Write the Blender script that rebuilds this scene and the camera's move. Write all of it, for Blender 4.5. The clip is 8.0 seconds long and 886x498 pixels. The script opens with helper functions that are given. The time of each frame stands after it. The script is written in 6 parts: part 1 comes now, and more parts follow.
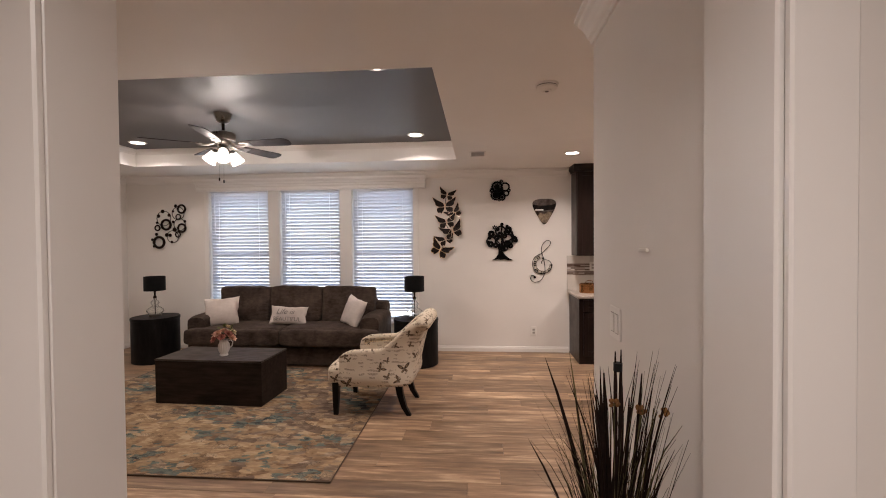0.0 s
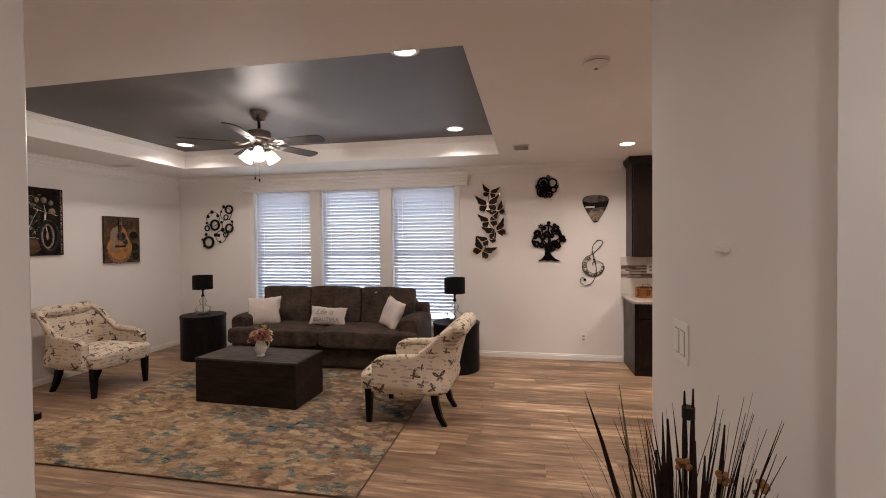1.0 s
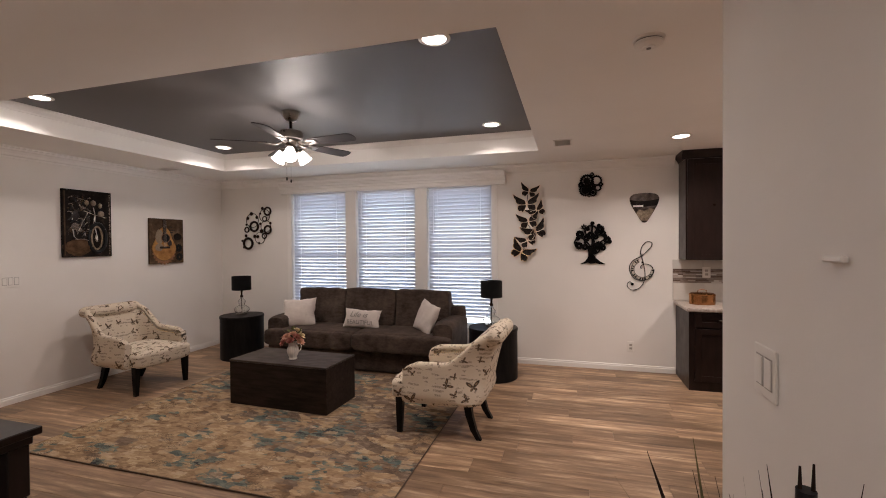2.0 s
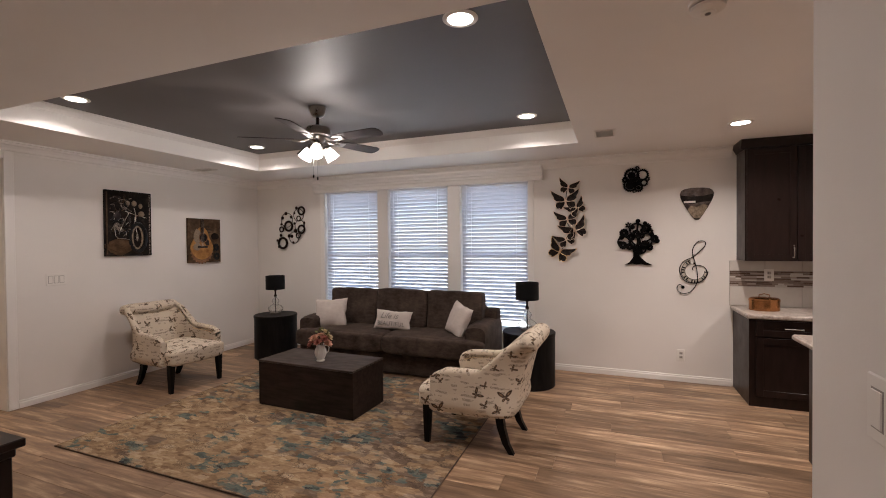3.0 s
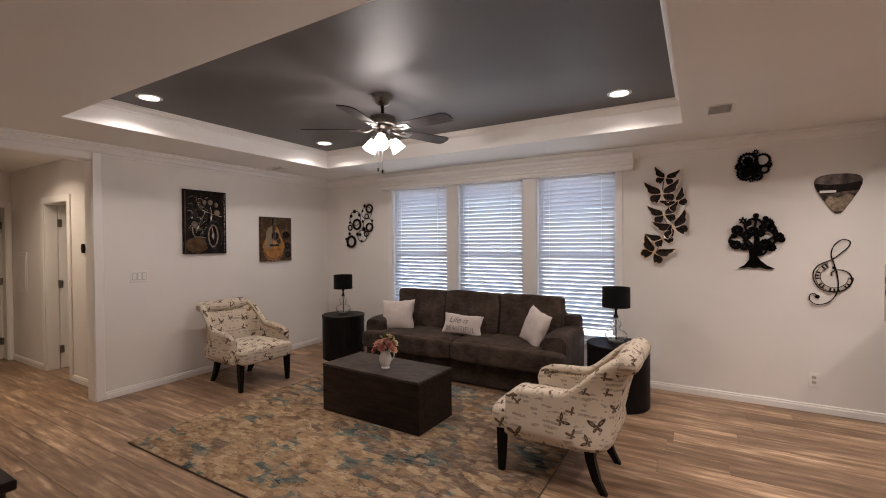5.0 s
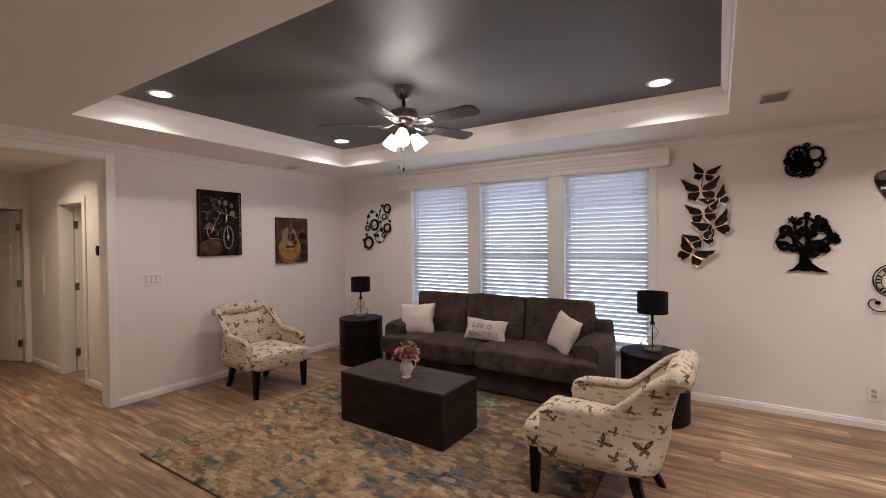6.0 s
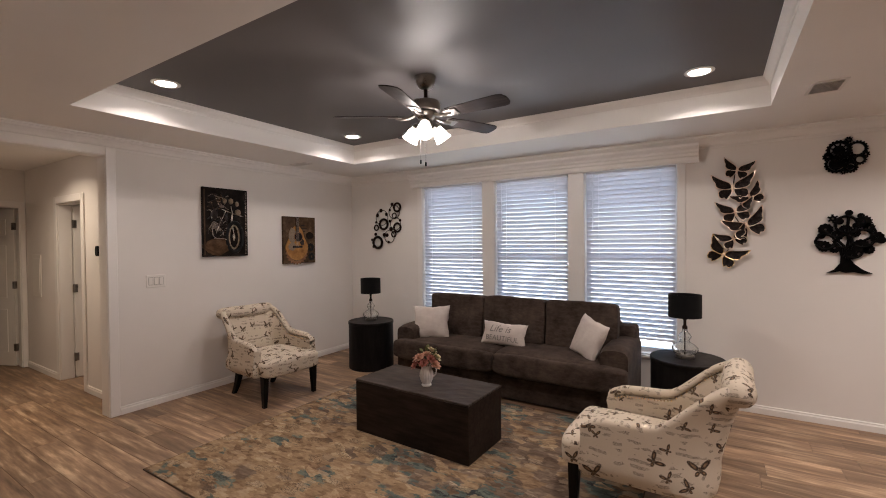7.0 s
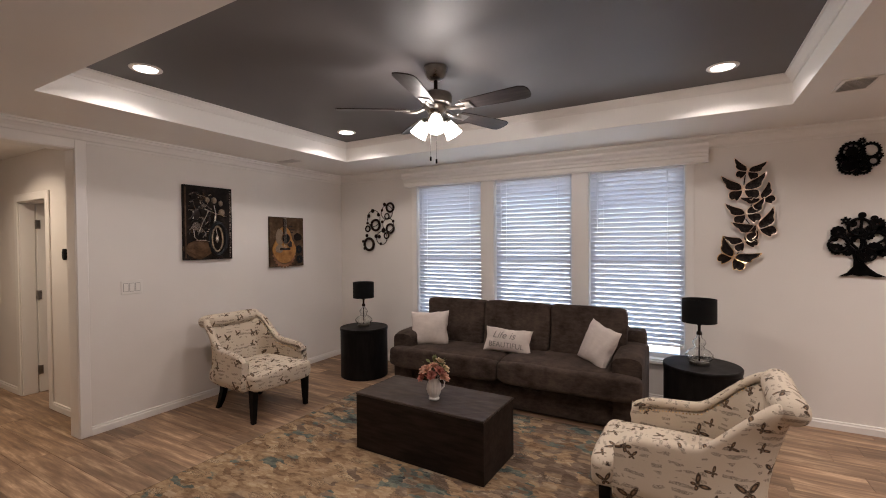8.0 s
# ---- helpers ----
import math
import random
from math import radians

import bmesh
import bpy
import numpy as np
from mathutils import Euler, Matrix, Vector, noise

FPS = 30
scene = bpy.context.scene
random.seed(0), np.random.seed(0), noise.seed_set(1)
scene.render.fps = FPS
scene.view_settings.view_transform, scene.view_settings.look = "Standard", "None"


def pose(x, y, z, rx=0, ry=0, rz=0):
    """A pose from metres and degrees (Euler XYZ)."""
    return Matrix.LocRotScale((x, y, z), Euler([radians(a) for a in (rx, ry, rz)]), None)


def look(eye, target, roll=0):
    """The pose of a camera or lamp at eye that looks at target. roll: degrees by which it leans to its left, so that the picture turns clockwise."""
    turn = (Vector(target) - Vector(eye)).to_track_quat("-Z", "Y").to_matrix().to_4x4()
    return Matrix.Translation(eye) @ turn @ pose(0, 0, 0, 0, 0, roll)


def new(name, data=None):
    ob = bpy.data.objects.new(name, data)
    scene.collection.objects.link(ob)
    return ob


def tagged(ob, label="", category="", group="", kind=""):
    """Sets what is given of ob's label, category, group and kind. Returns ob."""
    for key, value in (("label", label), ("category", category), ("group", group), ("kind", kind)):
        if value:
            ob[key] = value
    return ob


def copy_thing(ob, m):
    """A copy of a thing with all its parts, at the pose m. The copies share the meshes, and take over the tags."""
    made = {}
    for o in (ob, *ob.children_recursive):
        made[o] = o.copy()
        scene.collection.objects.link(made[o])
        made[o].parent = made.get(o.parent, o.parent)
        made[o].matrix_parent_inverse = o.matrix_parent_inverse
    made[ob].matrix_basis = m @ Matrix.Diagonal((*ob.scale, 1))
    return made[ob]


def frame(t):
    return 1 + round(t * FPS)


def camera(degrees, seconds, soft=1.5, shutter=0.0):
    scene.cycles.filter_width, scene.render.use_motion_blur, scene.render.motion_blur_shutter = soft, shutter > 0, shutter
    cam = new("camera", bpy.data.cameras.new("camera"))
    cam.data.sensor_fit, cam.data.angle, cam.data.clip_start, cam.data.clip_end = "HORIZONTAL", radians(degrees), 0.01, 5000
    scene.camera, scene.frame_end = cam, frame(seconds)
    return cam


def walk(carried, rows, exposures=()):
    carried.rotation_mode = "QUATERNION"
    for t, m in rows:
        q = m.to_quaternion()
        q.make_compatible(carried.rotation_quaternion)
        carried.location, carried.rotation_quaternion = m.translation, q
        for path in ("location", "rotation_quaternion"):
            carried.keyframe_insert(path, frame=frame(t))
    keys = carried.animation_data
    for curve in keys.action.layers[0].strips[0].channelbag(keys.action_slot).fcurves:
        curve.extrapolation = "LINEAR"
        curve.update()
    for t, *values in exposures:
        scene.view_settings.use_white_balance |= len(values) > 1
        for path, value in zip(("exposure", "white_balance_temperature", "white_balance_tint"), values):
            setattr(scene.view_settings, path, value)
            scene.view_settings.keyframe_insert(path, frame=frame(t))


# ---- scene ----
cam = camera(91.3, 8.0, soft=1.0)
EXPOSURE = 3.08
PATH = [
    (0, (0.332, -0.149, 1.495), (0.171, 1.844, 1.458), -0.5),
    (0.5, (0.375, -0.004, 1.482), (0.092, 1.976, 1.448), -0.4),
    (1, (0.396, 0.11, 1.486), (0.011, 2.072, 1.453), -0.5),
    (1.5, (0.397, 0.206, 1.497), (-0.076, 2.149, 1.466), -0.5),
    (3, (0.399, 0.522, 1.488), (-0.332, 2.384, 1.461), -0.5),
    (3.5, (0.369, 0.621, 1.486), (-0.431, 2.454, 1.456), -0.5),
    (4, (0.304, 0.711, 1.483), (-0.571, 2.509, 1.453), -0.5),
    (4.5, (0.26, 0.787, 1.481), (-0.693, 2.545, 1.452), -0.4),
    (6, (0.028, 1.013, 1.505), (-1.045, 2.701, 1.474), -0.5),
    (6.5, (-0.085, 1.052, 1.504), (-1.159, 2.739, 1.474), -0.5),
    (7, (-0.232, 1.087, 1.506), (-1.299, 2.778, 1.475), -0.5),
    (7.5, (-0.395, 1.118, 1.528), (-1.445, 2.82, 1.497), -0.5),
    (8, (-0.53, 1.163, 1.528), (-1.512, 2.905, 1.497), -0.5),
]
walk(cam, [(t, look(eye, target, roll)) for t, eye, target, roll in PATH], exposures=[(0.0, EXPOSURE + 0.15, 6500, 10), (1.5, EXPOSURE + 0.05, 6450, 10), (3.0, EXPOSURE, 6300, 9), (8.0, EXPOSURE, 6300, 9)])

# ---- world and sun ----
world = bpy.data.worlds.new("daylight")
scene.world = world
world.use_nodes = True
wn = world.node_tree.nodes
sky = wn.new("ShaderNodeTexSky")
sky.sky_type, sky.sun_disc = "NISHITA", False
sky.sun_elevation, sky.sun_rotation = radians(52), radians(200)
wn["Background"].inputs[1].default_value = 0.15
world.node_tree.links.new(sky.outputs[0], wn["Background"].inputs[0])
sun = new("sun", bpy.data.lights.new("sun", "SUN"))
sun.data.energy, sun.data.angle, sun.data.color = 4.8, radians(0.5), (1.0, 0.95, 0.88)
sun.matrix_world = look((0, 0, 30), (6, 16, 0))
CAN_WATTS, BULB_WATTS, BULB_GLOW, LENS_GLOW, LAMP_TINT = 1.0, 0.76, 2.2, 3.4, (1.0, 0.868, 0.80)


# ---- materials ----
def material(name, rough=0.6, metal=0.0, colour=(0.8, 0.8, 0.8)):
    m = bpy.data.materials.new(name)
    m.use_nodes = True
    b = m.node_tree.nodes["Principled BSDF"]
    b.inputs["Base Color"].default_value = (*colour, 1)
    b.inputs["Roughness"].default_value, b.inputs["Metallic"].default_value = rough, metal
    return m, m.node_tree.nodes, m.node_tree.links, b


def ramp(ns, stops, interp="LINEAR"):
    r = ns.new("ShaderNodeValToRGB")
    r.color_ramp.interpolation = interp
    while len(r.color_ramp.elements) < len(stops):
        r.color_ramp.elements.new(0.5)
    for e, (p, c) in zip(r.color_ramp.elements, stops):
        e.position, e.color = p, (*c, 1)
    return r


def coords(ns, ls, kind="Object", scale=(1, 1, 1), rot=(0, 0, 0)):
    tc, mp = ns.new("ShaderNodeTexCoord"), ns.new("ShaderNodeMapping")
    mp.inputs["Scale"].default_value, mp.inputs["Rotation"].default_value = scale, rot
    ls.new(tc.outputs[kind], mp.inputs[0])
    return mp.outputs[0]


def noise_node(ns, ls, vec, scale, detail=4.0, rough=0.55):
    n = ns.new("ShaderNodeTexNoise")
    n.inputs["Scale"].default_value, n.inputs["Detail"].default_value, n.inputs["Roughness"].default_value = scale, detail, rough
    ls.new(vec, n.inputs["Vector"])
    return n.outputs["Fac"]


def calc(ns, ls, op, a, b=None, c=None):
    n = ns.new("ShaderNodeMath")
    n.operation = op
    for i, v in enumerate((a, b, c)):
        if v is None:
            continue
        if isinstance(v, (int, float)):
            n.inputs[i].default_value = v
        else:
            ls.new(v, n.inputs[i])
    return n.outputs[0]


def blend(ns, ls, fac, a, b, mode="MIX"):
    n = ns.new("ShaderNodeMix")
    n.data_type, n.blend_type = "RGBA", mode
    for sock, v in ((n.inputs[0], fac), (n.inputs[6], a), (n.inputs[7], b)):
        if isinstance(v, (int, float)):
            sock.default_value = v
        elif isinstance(v, tuple):
            sock.default_value = (*v, 1)
        else:
            ls.new(v, sock)
    return n.outputs[2]


def bump(ns, ls, b, height, strength=0.2, dist=0.002):
    n = ns.new("ShaderNodeBump")
    n.inputs["Strength"].default_value, n.inputs["Distance"].default_value = strength, dist
    ls.new(height, n.inputs["Height"])
    ls.new(n.outputs[0], b.inputs["Normal"])


def painted(name, colour, rough=0.6, tex=90, strength=0.12, vary=0.06):
    """Paint with a fine roller texture and faint large stains."""
    m, ns, ls, b = material(name, rough)
    v = coords(ns, ls)
    big = noise_node(ns, ls, v, 1.3, 3)
    lo, hi = tuple(c * (1 - vary) for c in colour), tuple(min(1, c * (1 + vary)) for c in colour)
    ls.new(ramp_from(ns, ls, big, [(0.3, lo), (0.7, hi)]), b.inputs["Base Color"])
    bump(ns, ls, b, noise_node(ns, ls, v, tex, 3), strength, 0.001)
    if max(colour) < 0.05:
        b.inputs["Specular IOR Level"].default_value = 0.15
    return m


def ramp_from(ns, ls, fac, stops, interp="LINEAR"):
    r = ramp(ns, stops, interp)
    ls.new(fac, r.inputs[0])
    return r.outputs[0]


M = {}
M["wall"] = painted("warm_white_wall_paint", (0.76, 0.715, 0.67), 0.6, 120, 0.18, 0.025)
M["ceiling"] = painted("white_ceiling_paint", (0.87, 0.835, 0.795), 0.75, 140, 0.25, 0.02)
M["taupe"] = painted("dark_taupe_satin_paint", (0.105, 0.095, 0.093), 0.54, 60, 0.10, 0.06)
M["trim"] = painted("white_semigloss_trim", (0.80, 0.76, 0.72), 0.35, 40, 0.04, 0.02)
M["door"] = painted("white_door_paint", (0.78, 0.74, 0.68), 0.4, 50, 0.05, 0.02)
M["plastic"] = painted("white_plastic", (0.78, 0.74, 0.69), 0.35, 50, 0.03, 0.02)
M["black"] = painted("black_plastic", (0.012, 0.012, 0.013), 0.4, 60, 0.05, 0.1)


def slat_vinyl():
    """White blind slats that let a little daylight through."""
    m = painted("white_vinyl_slat", (0.80, 0.80, 0.83), 0.45, 60, 0.05, 0.03)
    ns, ls = m.node_tree.nodes, m.node_tree.links
    thin, both = ns.new("ShaderNodeBsdfTranslucent"), ns.new("ShaderNodeMixShader")
    thin.inputs[0].default_value, both.inputs[0].default_value = (0.80, 0.79, 0.84, 1), SLAT_THIN
    ls.new(ns["Principled BSDF"].outputs[0], both.inputs[1])
    ls.new(thin.outputs[0], both.inputs[2])
    ls.new(both.outputs[0], ns["Material Output"].inputs[0])
    return m


SLAT_THIN = 0.38
M["slat"] = slat_vinyl()
M["vinyl"] = painted("white_vinyl", (0.82, 0.82, 0.82), 0.4, 30, 0.03, 0.02)


def planks():
    m, ns, ls, b = material("greige_oak_plank", 0.42)
    oi = ns.new("ShaderNodeObjectInfo")
    tc = ns.new("ShaderNodeTexCoord")
    off = ns.new("ShaderNodeVectorMath")
    off.operation = "MULTIPLY_ADD"
    comb = ns.new("ShaderNodeCombineXYZ")
    for i in range(3):
        ls.new(oi.outputs["Random"], comb.inputs[i])
    ls.new(comb.outputs[0], off.inputs[0])
    off.inputs[1].default_value = (37, 53, 11)
    ls.new(tc.outputs["Object"], off.inputs[2])

    def streak(scale, sc, det):
        mp = ns.new("ShaderNodeMapping")
        mp.inputs["Scale"].default_value = scale
        ls.new(off.outputs[0], mp.inputs[0])
        return noise_node(ns, ls, mp.outputs[0], sc, det, 0.62)
    grain, cloud, fine = streak((1.0, 10, 1), 2.2, 8), streak((1.1, 3, 1), 2.4, 5), streak((3, 120, 1), 3.0, 3)
    col = ramp_from(ns, ls, grain, [(0.28, (0.064, 0.035, 0.021)), (0.42, (0.165, 0.099, 0.060)), (0.55, (0.285, 0.184, 0.115)), (0.70, (0.56, 0.405, 0.27))])
    col = blend(ns, ls, calc(ns, ls, "MULTIPLY", ramp_from(ns, ls, cloud, [(0.4, (0, 0, 0)), (0.7, (1, 1, 1))]), 0.55), col, (0.115, 0.072, 0.046))
    col = blend(ns, ls, calc(ns, ls, "MULTIPLY", fine, 0.28), col, (0.235, 0.160, 0.105))
    tone = ns.new("ShaderNodeHueSaturation")
    tone.inputs["Saturation"].default_value = 1.04
    b.inputs["Specular IOR Level"].default_value = 0.3
    ls.new(calc(ns, ls, "MULTIPLY_ADD", oi.outputs["Random"], 0.62, 0.85), tone.inputs["Value"])
    ls.new(col, tone.inputs["Color"])
    ls.new(tone.outputs[0], b.inputs["Base Color"])
    ls.new(calc(ns, ls, "MULTIPLY_ADD", grain, 0.25, 0.30), b.inputs["Roughness"])
    bump(ns, ls, b, fine, 0.15, 0.001)
    return m


M["plank"] = planks()


def rug_weave():
    """Ragged horizontal brush dabs in sand and taupe, with drifts of teal and navy."""
    m, ns, ls, b = material("abstract_woven_rug", 0.95)
    v = coords(ns, ls)
    warp = v
    for grid, scale, amount in (((1, 1, 1), 3.0, (0.07, 0.05, 0)), ((1, 5, 1), 9.0, (0.045, 0.010, 0)), ((1, 2, 1), 38.0, (0.024, 0.016, 0))):
        wn_ = ns.new("ShaderNodeTexNoise")
        wn_.inputs["Scale"].default_value, wn_.inputs["Detail"].default_value = scale, 2.0
        ls.new(coords(ns, ls, "Object", grid), wn_.inputs["Vector"])
        add = ns.new("ShaderNodeVectorMath")
        add.operation = "MULTIPLY_ADD"
        ls.new(wn_.outputs["Color"], add.inputs[0])
        add.inputs[1].default_value = amount
        ls.new(warp, add.inputs[2])
        warp = add.outputs[0]

    def cells(scale, rnd):
        mp = ns.new("ShaderNodeMapping")
        mp.inputs["Scale"].default_value = scale
        ls.new(warp, mp.inputs[0])
        vo = ns.new("ShaderNodeTexVoronoi")
        vo.distance, vo.voronoi_dimensions = "CHEBYCHEV", "2D"
        vo.inputs["Scale"].default_value, vo.inputs["Randomness"].default_value = 1.0, rnd
        ls.new(mp.outputs[0], vo.inputs["Vector"])
        sep = ns.new("ShaderNodeSeparateColor")
        ls.new(vo.outputs["Color"], sep.inputs[0])
        return (*sep.outputs, vo.outputs["Distance"])
    a, c, e = cells((9, 17, 1), 0.75), cells((20, 38, 1), 0.9), cells((8, 14.5, 1), 0.7)
    place = ns.new("ShaderNodeSeparateXYZ")
    ls.new(v, place.inputs[0])
    fine = noise_node(ns, ls, coords(ns, ls, "Object", (1, 3.0, 1)), 22, 5, 0.72)
    comb = noise_node(ns, ls, coords(ns, ls, "Object", (1, 5.0, 1)), 60, 3, 0.7)
    mix_ = calc(ns, ls, "MULTIPLY_ADD", a[0], 0.34, calc(ns, ls, "MULTIPLY", c[0], 0.30))
    tone = calc(ns, ls, "ADD", mix_, calc(ns, ls, "MULTIPLY_ADD", fine, 0.75, -0.17))
    tan = ramp_from(ns, ls, tone, [(0.18, (0.135, 0.082, 0.048)), (0.36, (0.235, 0.152, 0.090)), (0.52, (0.335, 0.228, 0.135)), (0.70, (0.43, 0.31, 0.19)), (0.90, (0.58, 0.46, 0.31))])
    grey = ramp_from(ns, ls, tone, [(0.18, (0.090, 0.060, 0.043)), (0.42, (0.165, 0.117, 0.084)), (0.64, (0.225, 0.166, 0.122)), (0.80, (0.36, 0.28, 0.205)), (0.92, (0.55, 0.46, 0.35))])
    zone = noise_node(ns, ls, coords(ns, ls, "Object", (1, 1.3, 1)), 1.5, 3)
    zf = calc(ns, ls, "ADD", calc(ns, ls, "ADD", zone, calc(ns, ls, "MULTIPLY_ADD", place.outputs[0], 0.055, calc(ns, ls, "MULTIPLY", place.outputs[1], 0.11))), calc(ns, ls, "MULTIPLY_ADD", a[1], 0.30, calc(ns, ls, "MULTIPLY_ADD", fine, 0.16, -0.23)))
    col = blend(ns, ls, ramp_from(ns, ls, zf, [(0.50, (0, 0, 0)), (0.54, (1, 1, 1))]), tan, grey)
    drift = noise_node(ns, ls, coords(ns, ls, "Object", (1, 1.5, 1), (0, 0, 0.5)), 2.0, 3)
    jag = calc(ns, ls, "MULTIPLY_ADD", comb, 0.14, -0.07)
    tf = calc(ns, ls, "ADD", calc(ns, ls, "ADD", calc(ns, ls, "MULTIPLY_ADD", place.outputs[1], 0.030, drift), jag), calc(ns, ls, "ADD", calc(ns, ls, "MULTIPLY_ADD", c[1], 0.12, -0.06), calc(ns, ls, "MULTIPLY_ADD", a[2], 0.20, -0.10)))
    teal = ramp_from(ns, ls, calc(ns, ls, "MULTIPLY_ADD", fine, 0.7, calc(ns, ls, "MULTIPLY", c[2], 0.35)), [(0.28, (0.040, 0.072, 0.074)), (0.5, (0.085, 0.138, 0.132)), (0.75, (0.20, 0.225, 0.19))])
    col = blend(ns, ls, calc(ns, ls, "MULTIPLY", ramp_from(ns, ls, tf, [(0.580, (0, 0, 0)), (0.610, (1, 1, 1))]), 0.92), col, teal)
    col = blend(ns, ls, calc(ns, ls, "MULTIPLY", ramp_from(ns, ls, calc(ns, ls, "ADD", tf, jag), [(0.705, (0, 0, 0)), (0.725, (1, 1, 1))]), 0.9), col, (0.014, 0.022, 0.034))
    rim = calc(ns, ls, "ADD", e[3], calc(ns, ls, "MULTIPLY_ADD", comb, 0.5, -0.25))
    chip = calc(ns, ls, "MULTIPLY", calc(ns, ls, "GREATER_THAN", e[0], 0.72), calc(ns, ls, "LESS_THAN", rim, 0.34))
    pale = ramp_from(ns, ls, calc(ns, ls, "MULTIPLY_ADD", fine, 0.7, calc(ns, ls, "MULTIPLY", e[2], 0.4)), [(0.3, (0.30, 0.205, 0.125)), (0.6, (0.46, 0.345, 0.225)), (0.85, (0.60, 0.49, 0.36))])
    col = blend(ns, ls, calc(ns, ls, "MULTIPLY", chip, 0.62), col, pale)
    fleck = calc(ns, ls, "MULTIPLY", calc(ns, ls, "GREATER_THAN", e[1], 0.80), calc(ns, ls, "GREATER_THAN", comb, 0.55))
    col = blend(ns, ls, calc(ns, ls, "MULTIPLY", fleck, 0.8), col, (0.050, 0.040, 0.034))
    pile = noise_node(ns, ls, v, 280, 2)
    col = blend(ns, ls, calc(ns, ls, "MULTIPLY", pile, 0.30), col, (0.11, 0.075, 0.052))
    col = blend(ns, ls, 1.0, col, (0.92, 0.885, 0.86), "MULTIPLY")
    ls.new(col, b.inputs["Base Color"])
    b.inputs["Specular IOR Level"].default_value = 0.08
    bump(ns, ls, b, pile, 0.6, 0.003)
    return m


M["rug"] = rug_weave()
M["rug_binding"] = painted("brown_rug_binding", (0.085, 0.055, 0.036), 0.95, 300, 0.4, 0.2)


def suede(name, lo, hi, rough=0.85, weave=300):
    m, ns, ls, b = material(name, rough)
    v = coords(ns, ls)
    nap = noise_node(ns, ls, v, 6, 4)
    brushed = noise_node(ns, ls, coords(ns, ls, "Object", (1, 1, 2.2)), 17, 5, 0.7)
    ls.new(ramp_from(ns, ls, calc(ns, ls, "MULTIPLY_ADD", nap, 0.55, calc(ns, ls, "MULTIPLY", brushed, 0.45)), [(0.36, lo), (0.64, hi)]), b.inputs["Base Color"])
    b.inputs["Sheen Weight"].default_value, b.inputs["Sheen Roughness"].default_value = 0.06, 0.5
    b.inputs["Sheen Tint"].default_value = (1.0, 0.85, 0.75, 1)
    b.inputs["Specular IOR Level"].default_value = 0.12
    bump(ns, ls, b, noise_node(ns, ls, v, weave, 2), 0.3, 0.001)
    return m


M["sofa"] = suede("charcoal_brown_microsuede", (0.023, 0.0150, 0.0115), (0.084, 0.059, 0.046))
M["pillow"] = suede("oatmeal_linen", (0.50, 0.43, 0.39), (0.60, 0.53, 0.48), 0.9, 420)
M["shade"] = suede("black_lampshade_cloth", (0.003, 0.003, 0.0033), (0.006, 0.006, 0.0065), 0.8, 500)


def dark_wood(name, lo, hi, rough=0.4, scale=(1, 1, 10), spec=0.10):
    m, ns, ls, b = material(name, rough)
    v = coords(ns, ls, "Object", scale)
    g = noise_node(ns, ls, v, 5, 6, 0.6)
    ls.new(ramp_from(ns, ls, g, [(0.35, lo), (0.7, hi)]), b.inputs["Base Color"])
    ls.new(calc(ns, ls, "MULTIPLY_ADD", noise_node(ns, ls, coords(ns, ls), 7, 3), 0.3, rough - 0.15), b.inputs["Roughness"])
    b.inputs["Specular IOR Level"].default_value = spec
    bump(ns, ls, b, g, 0.12, 0.001)
    return m


M["espresso"] = dark_wood("espresso_stained_wood", (0.012, 0.0062, 0.0048), (0.019, 0.0102, 0.0082), 0.34, (6, 6, 1), 0.24)
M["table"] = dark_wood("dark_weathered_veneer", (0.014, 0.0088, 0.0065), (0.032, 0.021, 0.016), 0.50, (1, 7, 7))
# paler than the body: reflected window light is put into this colour
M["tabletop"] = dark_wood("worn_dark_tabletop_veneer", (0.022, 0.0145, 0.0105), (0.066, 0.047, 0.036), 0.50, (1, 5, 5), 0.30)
M["drum"] = dark_wood("black_brown_veneer", (0.006, 0.005, 0.0048), (0.013, 0.011, 0.0105), 0.45, (5, 5, 1))
M["leg"] = dark_wood("black_lacquered_wood", (0.004, 0.0035, 0.003), (0.009, 0.007, 0.006), 0.4, (6, 6, 1))


